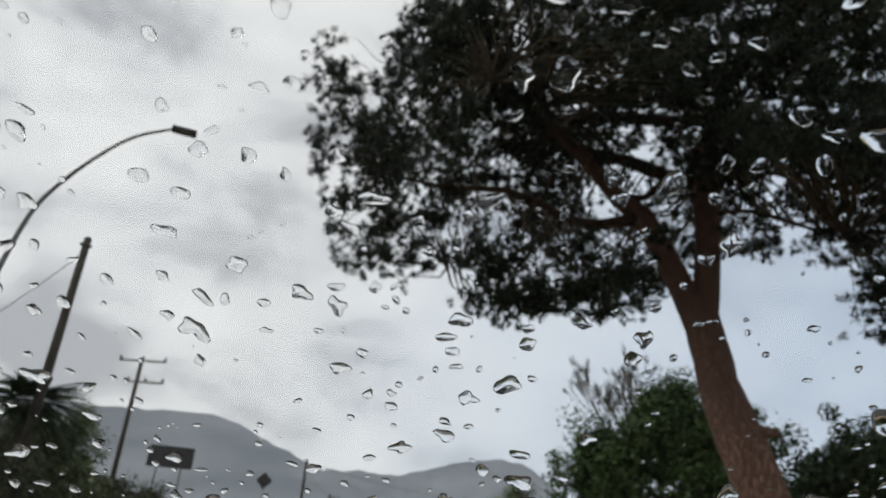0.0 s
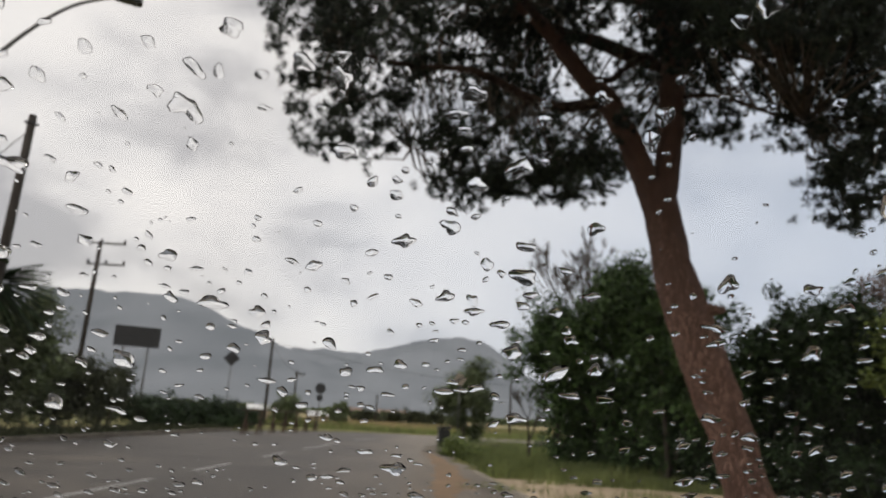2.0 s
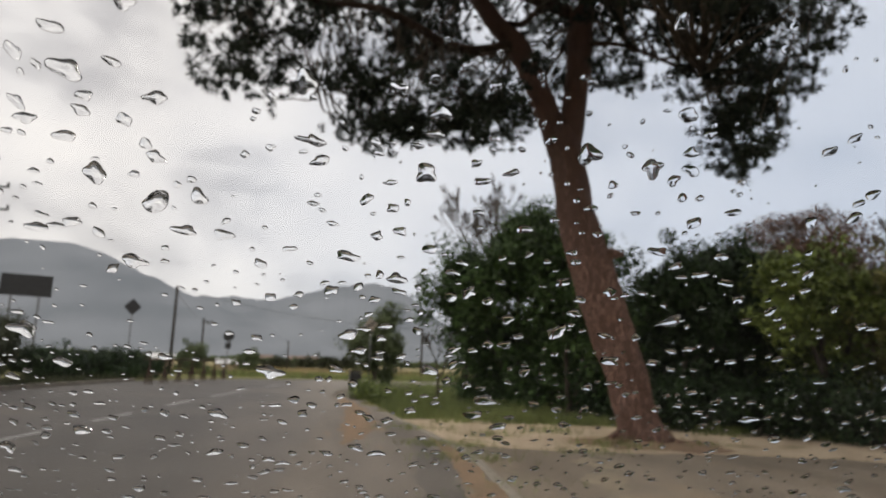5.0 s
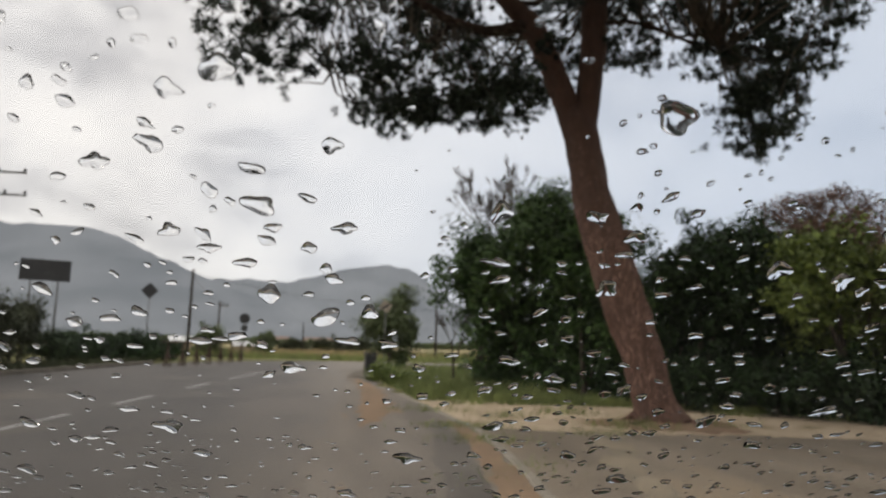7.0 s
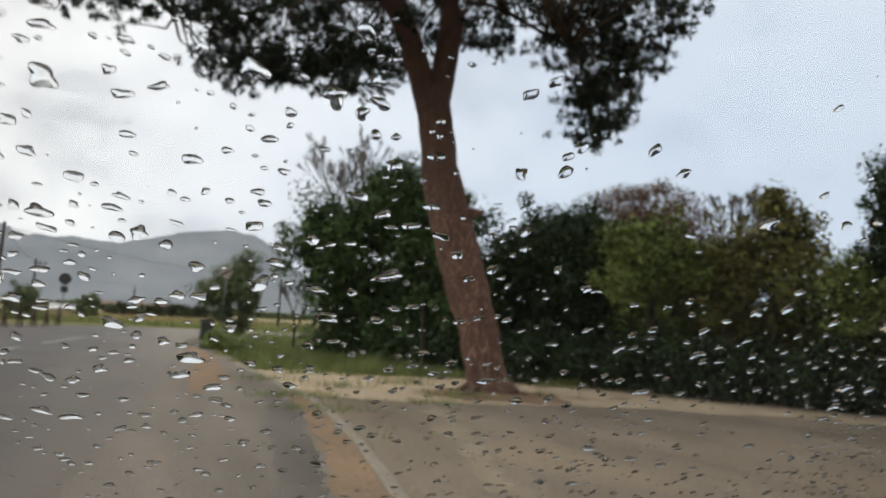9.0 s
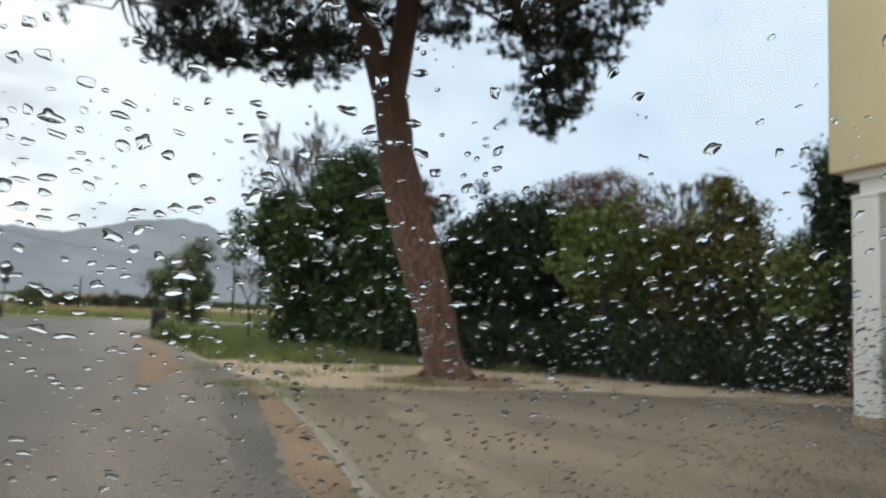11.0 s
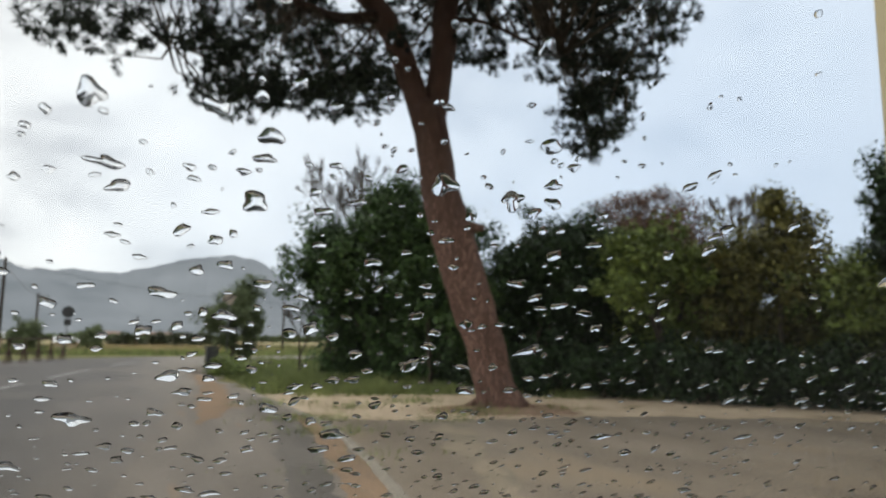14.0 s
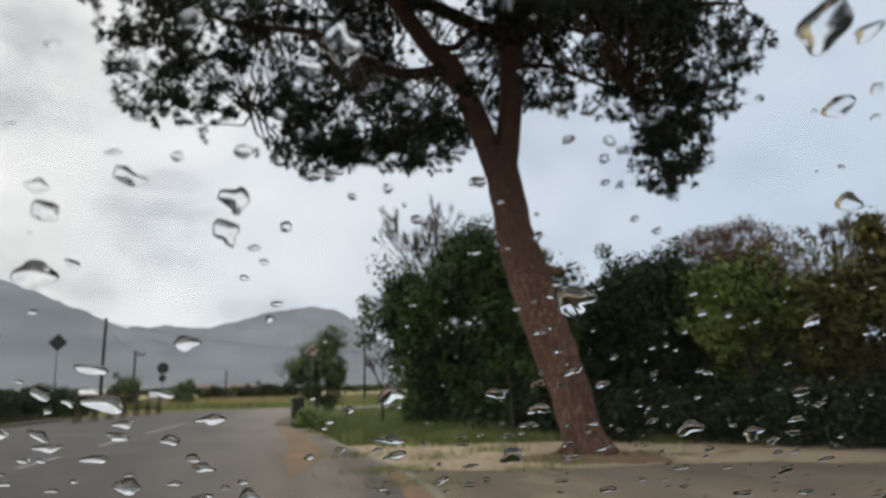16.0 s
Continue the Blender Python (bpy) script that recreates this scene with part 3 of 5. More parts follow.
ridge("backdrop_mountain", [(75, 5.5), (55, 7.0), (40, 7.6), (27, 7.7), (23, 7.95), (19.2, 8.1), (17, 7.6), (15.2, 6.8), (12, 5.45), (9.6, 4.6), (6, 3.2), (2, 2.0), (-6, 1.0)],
      2300, 1300, 0.55, "long grey-green mountain slope with mist painted as glow")
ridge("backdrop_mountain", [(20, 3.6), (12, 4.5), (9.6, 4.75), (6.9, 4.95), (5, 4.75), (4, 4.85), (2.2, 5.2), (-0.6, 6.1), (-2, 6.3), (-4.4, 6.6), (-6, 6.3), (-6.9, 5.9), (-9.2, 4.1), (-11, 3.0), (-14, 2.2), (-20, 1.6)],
      3000, 1300, 0.5, "rounded grey mountain peak with mist painted as glow")
ridge("backdrop_hill", [(60, 1.0), (30, 1.2), (10, 1.0), (0, 0.8), (-8, 1.6), (-16, 2.0), (-30, 2.2), (-50, 2.0), (-80, 1.5)], 1600, 700, 0.5, "low hills with mist painted as glow")


# ------------------------------------------------------------- the big pine
def needle_clumps(centres, radius, tufts, blades, rng, droop=0.55, length=0.125, width=0.018):
    """Brush-like tufts of needles at the twig ends round each clump's centre; every needle starts at its twig."""
    n = len(centres)
    r = np.repeat(radius * rng.uniform(0.6, 1.25, size=n), tufts)[:, None]
    heads = np.repeat(centres, tufts, axis=0) + ball(n * tufts, rng, 0.5) * np.array([1.0, 1.0, 0.62]) * r
    p = np.repeat(heads, blades, axis=0)
    m = len(p)
    axis = rng.normal(size=(len(heads), 3)) * 0.5 - np.array([0, 0, droop])
    d = rng.normal(size=(m, 3)) * 0.75 + np.repeat(axis, blades, axis=0)
    d /= np.linalg.norm(d, axis=1, keepdims=True)
    s = np.cross(d, rng.normal(size=(m, 3)))
    s /= np.linalg.norm(s, axis=1, keepdims=True) + 1e-9
    ln = length * rng.uniform(0.6, 1.25, size=(m, 1))
    wd = width * rng.uniform(0.7, 1.3, size=(m, 1))
    a = p + rng.normal(size=(m, 3)) * 0.012
    return np.stack([a, a + d * ln * 0.5 + s * wd * 0.5, a + d * ln, a + d * ln * 0.5 - s * wd * 0.5], axis=1).reshape(-1, 3)


def big_pine():
    tree = tagged(thing("pine_tree", (5.6, 11.2, 0)), "tall leaning umbrella pine with reddish bark and dark drooping crown", "tree")
    off = Vector((5.6, 11.2, 0))

    def rel(pts):
        return [Vector(p) - off for p in pts]

    bm = bmesh.new()
    pts, rr = resample(rel([(5.66, 11.17, -0.1), (5.58, 11.2, 0.1), (5.5, 11.23, 0.4), (5.33, 11.28, 1.17), (5.02, 11.34, 2.1), (4.82, 11.38, 2.8), (4.64, 11.42, 3.4),
                            (4.48, 11.47, 4.05), (4.36, 11.5, 4.9), (4.27, 11.52, 5.3), (4.22, 11.53, 5.62)]),
                       [0.50, 0.42, 0.36, 0.36, 0.385, 0.39, 0.37, 0.335, 0.315, 0.32, 0.26], 0.06)
    tube(bm, pts, rr, 40, 0.1)
    # bark plates: shallow vertical furrows
    for v in bm.verts:
        c = Vector((v.co.x, v.co.y, v.co.z * 0.3)) * 9
        nn = noise.noise(c) + 0.5 * noise.noise(c * 2.3)
        v.co += Vector((nn, noise.noise(c + Vector((9, 0, 0))), 0)) * 0.016
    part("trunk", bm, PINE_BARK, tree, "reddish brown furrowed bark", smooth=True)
    # roots that run out into the sand
    for a, ln, r in [(205, 0.75, 0.075), (150, 0.4, 0.07), (265, 0.35, 0.08), (330, 0.45, 0.07), (20, 0.35, 0.07)]:
        d = Vector((math.cos(radians(a)), math.sin(radians(a)), 0))
        side = Vector((-d.y, d.x, 0)) * random.uniform(-0.14, 0.14)
        p, w = resample([Vector((0.02, 0, 0.26)) + d * 0.28, Vector((0, 0, 0.10)) + d * 0.42, Vector((0, 0, 0.02)) + d * (0.4 + ln * 0.4) + side, Vector((0, 0, -0.05)) + d * (0.4 + ln)], [r * 1.1, r, r * 0.75, r * 0.4], 0.1)
        bm = bmesh.new()
        tube(bm, p, w, 9, 0.2)
        part("root", bm, PINE_BARK, tree, smooth=True)
    # branch stub on the trunk
    bm = bmesh.new()
    tube(bm, rel([(4.75, 11.3, 3.1), (5.0, 11.2, 3.25), (5.25, 11.12, 3.24)]), [0.17, 0.12, 0.05], 9, 0.2)
    part("branch_stub", bm, PINE_BARK, tree, smooth=True)
    limbs = [
        ([(4.33, 11.5, 4.9), (4.37, 11.48, 5.4), (4.43, 11.44, 5.95), (4.49, 11.4, 6.5), (4.52, 11.39, 7.02), (4.55, 11.37, 7.98), (4.49, 11.4, 8.76), (4.28, 11.37, 9.8), (4.13, 11.32, 11.2), (3.95, 11.28, 12.3)],
         [0.20, 0.225, 0.225, 0.23, 0.235, 0.23, 0.215, 0.19, 0.13, 0.05]),
        ([(4.3, 11.52, 4.9), (4.15, 11.54, 5.4), (3.95, 11.55, 5.95), (3.6, 11.49, 6.7), (3.27, 11.49, 7.22), (2.84, 11.4, 7.57), (2.27, 11.23, 8.18), (1.65, 11.03, 8.65), (0.67, 10.74, 9.23), (-0.45, 10.35, 9.65)],
         [0.20, 0.225, 0.225, 0.22, 0.205, 0.17, 0.14, 0.11, 0.075, 0.03]),
        ([(4.5, 11.42, 7.9), (3.97, 11.48, 8.07), (3.12, 11.54, 8.42), (2.21, 11.44, 8.56), (1.04, 11.11, 9.26), (0.09, 10.76, 10.02), (-1.2, 10.6, 10.6)], [0.15, 0.14, 0.125, 0.11, 0.08, 0.05, 0.02]),
        ([(3.27, 11.49, 7.16), (2.45, 11.19, 6.8), (1.76, 10.81, 6.72), (0.71, 10.33, 6.91), (-0.46, 9.95, 6.73), (-1.6, 9.67, 6.82)], [0.13, 0.11, 0.09, 0.06, 0.04, 0.015]),
        ([(2.84, 11.4, 7.55), (3.36, 11.36, 7.52), (3.7, 11.36, 7.85), (4.2, 11.37, 8.0)], [0.07, 0.07, 0.06, 0.06]),
        ([(4.55, 11.3, 8.4), (5.22, 10.74, 8.37), (5.84, 10.19, 7.97), (6.63, 9.2, 7.62), (7.6, 8.6, 7.4)], [0.15, 0.12, 0.09, 0.05, 0.02]),
        ([(4.5, 11.33, 8.8), (5.35, 11.01, 9.48), (6.17, 10.58, 10.56), (6.99, 10.17, 11.53)], [0.17, 0.13, 0.09, 0.03]),
        ([(4.6, 11.33, 7.25), (5.06, 10.71, 7.01), (5.53, 10.02, 6.43), (5.84, 9.37, 5.95)], [0.05, 0.04, 0.03, 0.012]),
        ([(4.4, 11.4, 9.3), (3.2, 12.6, 10.2), (2.0, 13.8, 10.9), (0.8, 14.6, 11.2)], [0.15, 0.11, 0.07, 0.02]),
        ([(4.4, 11.45, 8.6), (5.4, 12.6, 9.0), (6.8, 13.4, 9.5), (8.2, 13.8, 9.6)], [0.15, 0.11, 0.07, 0.02]),
        ([(4.3, 11.3, 9.9), (3.6, 10.0, 10.8), (2.8, 8.6, 11.4), (2.0, 7.6, 11.6)], [0.13, 0.10, 0.06, 0.02]),
        ([(4.5, 11.2, 9.0), (4.9, 9.8, 9.6), (5.6, 8.4, 10.0), (6.2, 7.4, 10.1)], [0.13, 0.10, 0.06, 0.02]),
        ([(2.0, 11.1, 8.4), (1.4, 10.0, 8.2), (0.9, 8.9, 8.0), (0.2, 8.2, 7.6)], [0.08, 0.06, 0.04, 0.015]),
        ([(1.8, 10.8, 6.75), (1.3, 11.4, 6.5), (0.6, 11.8, 6.2), (-0.3, 12.0, 6.1)], [0.06, 0.045, 0.03, 0.012]),
    ]
    sources = []
    for i, (pts, rad) in enumerate(limbs):
        p, r = resample(rel(pts), rad, 0.14)
        bm = bmesh.new()
        tube(bm, p, r, 22 if i < 2 else 10, 0.14)
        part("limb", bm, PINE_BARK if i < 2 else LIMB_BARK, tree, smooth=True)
        sources += [q for q, w in zip(p, r) if w < 0.17]
    src = np.array([[q.x, q.y, q.z] for q in sources])

    # clumps: flat-bottomed dome, lower towards the rim, with gaps
    rng = np.random.default_rng(21)
    cl = []
    cx, cy = 2.85 - 5.6, 11.0 - 11.2
    # how low the crown hangs, as an angle over the ground seen from the road
    rim_az = [-60, -43, -41, -38, -36, -34.5, -30, -27, -24, -19, -16, -13, -9, -6, -2, 2, 7, 10, 14, 15.5, 40]
    rim_el = [32, 28, 24, 20.5, 18, 16.3, 19.0, 22.0, 23.5, 22.5, 19.0, 18.3, 19.0, 18.0, 19.1, 19.2, 19.6, 20.6, 29, 31, 32]
    while len(cl) < 1260:
        x, y = rng.uniform(-1, 1), rng.uniform(-1, 1)
        rr_ = math.hypot(x, y)
        if rr_ > 1:
            continue
        ang = math.atan2(y, x)
        edge = 1.0 + 0.10 * noise.noise((math.cos(ang) * 2, math.sin(ang) * 2, 0.3))
        px, py = cx + x * 4.95 * edge, cy + y * 4.7 * edge
        low = 5.5 + 2.2 * (1 - rr_ ** 2) + 0.8 * noise.noise((px * 0.45, py * 0.45, 5.0))
        high = 7.6 + 5.4 * math.sqrt(max(0.0, 1 - rr_ ** 2.4))
        z = low + (high - low) * rng.uniform(0, 1) ** 1.15
        dd = math.hypot(px + 5.6, py + 11.2)
        floor_z = 1.2 + dd * math.tan(radians(np.interp(math.degrees(math.atan2(-(px + 5.6), py + 11.2)), rim_az, rim_el) - 0.3))
        if z < floor_z:
            z = floor_z + rng.uniform(0, 0.6)
        # thinner towards the hanging rim
        if z < floor_z + 0.9 and rng.uniform() < 0.35:
            continue
        a = math.degrees(math.atan2(-(px + 5.6), py + 11.2))
        e = math.degrees(math.atan2(z - 1.2, dd))
        # small gaps all over, more of them low down
        if noise.noise((px * 1.05, py * 1.05, z * 1.2)) + 0.7 * noise.noise((px * 0.5, py * 0.5, z * 0.6 + 4)) < (-0.27 if -43 < a < -21 and e > 25 else 0.16 if z < 7.6 and -15 < a < 8 else 0.06 if z < 8.2 else -0.2):
            continue
        # bare inner limbs over the fork
        if -19 < a < -11 and 24 < e < 33 and rng.uniform() < 0.75:
            continue
        cl.append((px, py, z))
    # hanging tips under the rim
    tips = [(-35.0, 10.6, 4.9), (-34.6, 10.6, 4.3), (-34.2, 10.9, 4.5), (-36.0, 10.9, 5.0), (-35.4, 10.7, 4.6), (-33.6, 10.8, 4.9), (-37.5, 11.2, 5.5), (-6.5, 10.4, 4.75), (-4.6, 10.4, 4.8), (-8.0, 10.4, 4.95), (-12.0, 10.7, 4.9), (-13.4, 10.7, 4.95), (-33.5, 10.8, 5.3), (-36.5, 10.9, 5.6), (-38, 11.2, 6.0), (-32.4, 11.0, 5.7), (-31.0, 10.9, 6.1), (-40, 11.6, 6.3), (-35.5, 11.0, 5.9), (-41, 11.8, 6.9), (-37, 11.4, 6.8), (-33.4, 11.2, 6.5),
            (-1.8, 10.2, 5.3), (-3.4, 10.3, 5.05), (-5.0, 10.4, 5.0), (-6.2, 10.4, 4.95), (-7.5, 10.5, 5.3), (-9, 10.6, 5.35), (-11, 10.7, 5.25), (-12.6, 10.8, 5.15), (-14, 10.8, 5.3), (-15.5, 10.9, 5.6),
            (-2.6, 10.2, 5.8), (-5.5, 10.4, 5.6), (-10, 10.6, 5.9), (-13, 10.8, 5.8), (1.5, 10.1, 5.6), (4.5, 10.0, 5.5), (7.5, 10.0, 5.5), (10.0, 9.9, 5.3), (3, 10, 6.2), (8.7, 9.9, 6.0), (11.8, 9.9, 6.1), (14, 9.9, 6.8), (14.5, 9.8, 7.6), (13, 9.9, 8.3), (15, 10, 8.9), (-25.5, 12.0, 6.6), (-17, 11.2, 6.2)]
    for a, d, z in tips:
        p = at(a, d, z - 0.1) - off
        for _ in range(6):
            cl.append((p.x + rng.normal() * 0.2, p.y + rng.normal() * 0.3, p.z + abs(rng.normal()) * 0.22))
    cl = np.array(cl)
    main = cl[:1260]
    joints = np.concatenate([src, main])
    # twigs from the nearest limb to each clump
    verts = []
    for i, c in enumerate(cl):
        pool = src if i < 1260 else joints
        far = ((pool - c) ** 2).sum(1) + rng.uniform(0, 0.5, len(pool))
        j = np.argmin(far)
        a, b = pool[j], c
        mid = (a + b) / 2 + rng.normal(size=3) * 0.12 + np.array([0, 0, 0.10])
        pts = [a, (a + mid) / 2 + rng.normal(size=3) * 0.03, mid, (mid + b) / 2 + rng.normal(size=3) * 0.05, b]
        w = [0.026, 0.022, 0.017, 0.012, 0.006] if i < 1260 else [0.01, 0.009, 0.007, 0.005, 0.003]
        for (p, q, w0, w1) in zip(pts, pts[1:], w, w[1:]):
            d = q - p
            s = np.cross(d, rng.normal(size=3))
            s /= np.linalg.norm(s) + 1e-9
            s2 = np.cross(d, s)
            s2 /= np.linalg.norm(s2) + 1e-9
            for u in (s, s2):
                verts += [p - u * w0, p + u * w0, q + u * w1, q - u * w1]
    tagged(array_mesh("twigs", np.array(verts), 4, DARK_BARK, tree), kind="stuff")
    blades = np.concatenate([needle_clumps(main, 0.46, 13, 28, rng), needle_clumps(cl[1260:], 0.30, 8, 28, rng)])
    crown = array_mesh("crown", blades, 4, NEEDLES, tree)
    tagged(crown, "dark drooping needles with gaps of sky", kind="stuff")
    return tree


big_pine()


# ------------------------------------------------------- shrubs and trees
def shrub(name, place, blobs, mat, label, leaves=7000, size=0.13, stems=3, seed=1, trunk_top=1.6, category="shrub", core=True, trunk_r=0.07, uneven=0.55, lobe=(0.28, 0.66), hang=0.0):
    """A bush or small tree: stems and a crown of many small leaves in uneven clumps. blobs: x, y, z, rx, ry, rz."""
    rng = np.random.default_rng(seed)
    away = Vector((place[0], place[1], 0)).normalized() * hang
    # upper masses overhang the lower ones
    blobs = [(b[0] + away.x, b[1] + away.y, *b[2:]) if b[2] < 1.8 else b for b in blobs]
    e = tagged(thing(name, place), label, category)
    if hang:
        # low shoots that close the foot of the hedge
        for i in range(4):
            w = (i - 1.5) * 0.75
            blobs.append((w * away.y / hang + away.x, -w * away.x / hang + away.y, 0.45, 0.75, 0.6, 0.6))
    vol = np.array([b[3] * b[4] * b[5] for b in blobs]) ** 0.67
    share = np.maximum(1, (vol / vol.sum() * leaves / 110)).astype(int)
    cl = []
    for b, n in zip(blobs, share):
        p = ball(n, rng, 0.28)
        bump = np.array([1 + uneven * noise.noise(Vector(q) * 1.9 + Vector((seed, b[0], b[2]))) for q in p])[:, None]
        cl.append(p * bump * np.array(b[3:6]) + np.array(b[0:3]))
    cl = np.concatenate(cl)
    cl = cl[cl[:, 2] > 0.05]
    lob = np.repeat(cl, 110, axis=0)
    big = np.repeat(rng.uniform(lobe[0], lobe[1], size=(len(cl), 1)) * min(1.0, 0.45 + 0.25 * max(b[3] for b in blobs)), 110, axis=0)
    k = lob + ball(len(lob), rng, 0.4) * big * np.array([1.0, 1.0, 0.85])
    keep = k[:, 2] > 0.02
    k, lob = k[keep], lob[keep]
    crown = array_mesh("crown", lobe_leaves(k, lob, size * 1.15, rng), 4, mat, e)
    tagged(crown, kind="stuff")
    if core:
        # packed inner leaves
        kk = []
        for b, n in zip(blobs, share):
            p = ball(n * 14, rng, 0.45) * np.array(b[3:6]) * 0.68
            kk.append(p + np.array(b[0:3]))
        kk = np.concatenate(kk)
        kk = kk[kk[:, 2] > 0.1]
        tagged(array_mesh("inner_leaves", leaf_quads(kk, size * 2.6, size * 1.8, 0, rng), 4, mat, e), kind="stuff")
    for s in range(stems):
        b = blobs[s % len(blobs)]
        a = rng.uniform(0, 6.28)
        base = Vector((0.25 * math.cos(a), 0.25 * math.sin(a), -0.05)) if stems > 1 else Vector((0, 0, -0.05))
        tip = Vector(b[0:3]) + Vector((0, 0, b[5] * 0.3))
        mid = base.lerp(tip, 0.5) + Vector((rng.normal() * 0.12, rng.normal() * 0.12, 0.1))
        pts, rr = resample([base, mid, tip], [trunk_r, trunk_r * 0.75, trunk_r * 0.25], 0.3)
        bm = bmesh.new()
        tube(bm, pts, rr, 8, 0.15)
        part("stem", bm, DARK_BARK, e, smooth=True)
    return e


def bare_tree(name, place, height, spread, label, seed, mat=DARK_BARK, r0=0.10, depth=7):
    rng = random.Random(seed)
    e = tagged(thing(name, place), label, "tree")
    bm = bmesh.new()

    def grow(p, d, length, r, left):
        q = p + d * length
        mid = (p + q) / 2 + Vector((rng.gauss(0, 1), rng.gauss(0, 1), 0)) * length * 0.06
        tube(bm, [p, mid, q], [r, r * 0.85, r * 0.7], 5 if left < 4 else 7, 0.0, caps=False)
        if left:
            for _ in range(rng.choice((2, 3, 3)) if left > 1 else 3):
                nd = (d + Vector((rng.gauss(0, spread), rng.gauss(0, spread), rng.uniform(-0.15, 0.35)))).normalized()
                grow(q, nd, length * rng.uniform(0.62, 0.85), max(r * 0.62, 0.009), left - 1)

    grow(Vector((0, 0, -0.1)), Vector((rng.gauss(0, 0.06), 0, 1)).normalized(), height * 0.27, r0, depth)
    part("branches", bm, mat, e)
    return e


# thicket behind the pine, dark leafy part
shrub("leafy_tree", at(-16.8, 18.0), [(0, 0, 3.9, 1.6, 1.5, 1.5), (-1.3, 0.6, 3.0, 1.3, 1.3, 1.5), (1.3, -0.2, 3.3, 1.6, 1.4, 1.9), (0, 0, 1.6, 2.2, 1.5, 1.7), (0.2, 0, 5.0, 0.8, 0.8, 0.55)],
      LEAF_THICKET, "dense dark green leafy tree behind the sandy strip", 35100, 0.10, 4, 11, category="tree", hang=0.7)
shrub("leafy_tree", at(-12.2, 18.9), [(0.1, 0, 3.3, 0.75, 1.0, 1.0), (0.55, 0, 2.0, 0.65, 0.9, 1.0), (-0.25, 0, 3.75, 0.45, 0.6, 0.45), (0.75, 0, 0.9, 0.65, 0.9, 0.8)],
      LEAF_THICKET, "green leafy tree at the end of the thicket", 13500, 0.10, 3, 12, category="tree")
shrub("leafy_tree", at(-20.9, 17.2), [(-0.2, 0, 3.4, 1.1, 1.2, 1.7), (0.6, -0.2, 1.8, 1.4, 1.3, 1.5), (0.2, 0, 0.9, 1.7, 1.2, 1.0)],
      LEAF_THICKET, "dark green leafy tree behind the pine trunk", 21600, 0.10, 3, 13, category="tree", hang=0.7)
shrub("leafy_tree", at(-29.3, 17.0), [(0, 0, 2.9, 1.4, 1.3, 1.35), (0.9, 0, 2.4, 1.4, 1.3, 1.6), (-0.3, 0, 1.2, 1.7, 1.2, 1.3), (1.0, 0, 3.6, 0.8, 0.9, 0.9)],
      LEAF_DARK, "dense dark green tree of the hedge", 24300, 0.10, 3, 15, category="tree", hang=0.7)
shrub("leafy_tree", at(-33.6, 17.4), [(0, 0, 2.8, 1.5, 1.4, 1.3), (0.3, -0.3, 1.4, 1.9, 1.3, 1.4), (-0.8, 0.2, 3.3, 0.9, 0.9, 0.8), (0.3, 0.1, 3.65, 0.8, 0.8, 0.75)],
      LEAF_DARK, "broad dark green tree of the hedge", 24300, 0.10, 3, 16, category="tree", hang=0.7)
shrub("brown_tree", at(-37.9, 20.2), [(0.4, 0, 3.4, 2.35, 1.8, 2.4), (2.7, 0.2, 2.8, 1.45, 1.2, 1.5), (0, 0, 1.8, 2.1, 1.5, 1.8)],
      LEAF_BROWN, "dome-shaped tree with reddish brown foliage", 85000, 0.065, 3, 17, category="tree", uneven=0.03, lobe=(0.28, 0.42))
shrub("leafy_tree", at(-39.3, 16.6), [(-0.3, 0, 3.2, 1.3, 1.0, 0.95), (0.9, -0.2, 2.7, 1.2, 0.9, 0.8), (-0.9, -0.3, 2.5, 1.0, 0.8, 0.9), (0, -0.1, 1.3, 1.25, 1.0, 1.0)],
      LEAF_MID, "brighter green tree of the hedge", 20250, 0.09, 3, 18, category="tree", hang=0.7)
shrub("leafy_tree", at(-44.6, 17.0), [(0, 0, 2.5, 1.1, 1.1, 1.35), (0, -0.2, 1.3, 1.2, 1.2, 1.4), (0.4, 0, 3.1, 0.8, 0.8, 0.85)],
      LEAF_OLIVE, "olive green bushy tree of the hedge", 17550, 0.09, 3, 19, category="tree", hang=0.7)
shrub("leafy_tree", at(-48.8, 16.9), [(0, 0, 2.9, 1.2, 1.0, 1.3), (0.1, -0.1, 1.4, 1.3, 1.2, 1.4), (-0.3, 0, 4.1, 0.5, 0.45, 0.85), (0.45, 0, 3.8, 0.45, 0.4, 0.75)],
      LEAF_OLIVE, "yellowish green tree of the hedge with a pointed top", 17550, 0.09, 3, 20, category="tree", hang=0.7)
shrub("leafy_tree", at(-53.0, 16.6), [(0, 0, 2.0, 1.3, 1.1, 1.3), (0.2, -0.1, 1.1, 1.6, 1.2, 1.2)],
      LEAF_MID, "green tree of the hedge", 14850, 0.09, 3, 22, category="tree", hang=0.7)
shrub("tall_tree", at(-56.4, 17.6), [(0, 0, 3.6, 1.0, 1.0, 1.7), (0, 0, 2.0, 1.4, 1.2, 1.8), (-0.3, 0, 4.7, 0.6, 0.6, 0.7)],
      LEAF_DARK, "tall dark green tree beside the yellow house", 16200, 0.09, 3, 23, category="tree")
shrub("leafy_tree", at(-61, 17.0), [(0, 0, 2.4, 1.5, 1.2, 1.8), (0.2, -0.1, 1.1, 1.8, 1.2, 1.2)],
      LEAF_MID, "green tree behind the yellow house", 10800, 0.10, 3, 24, category="tree", hang=0.7)
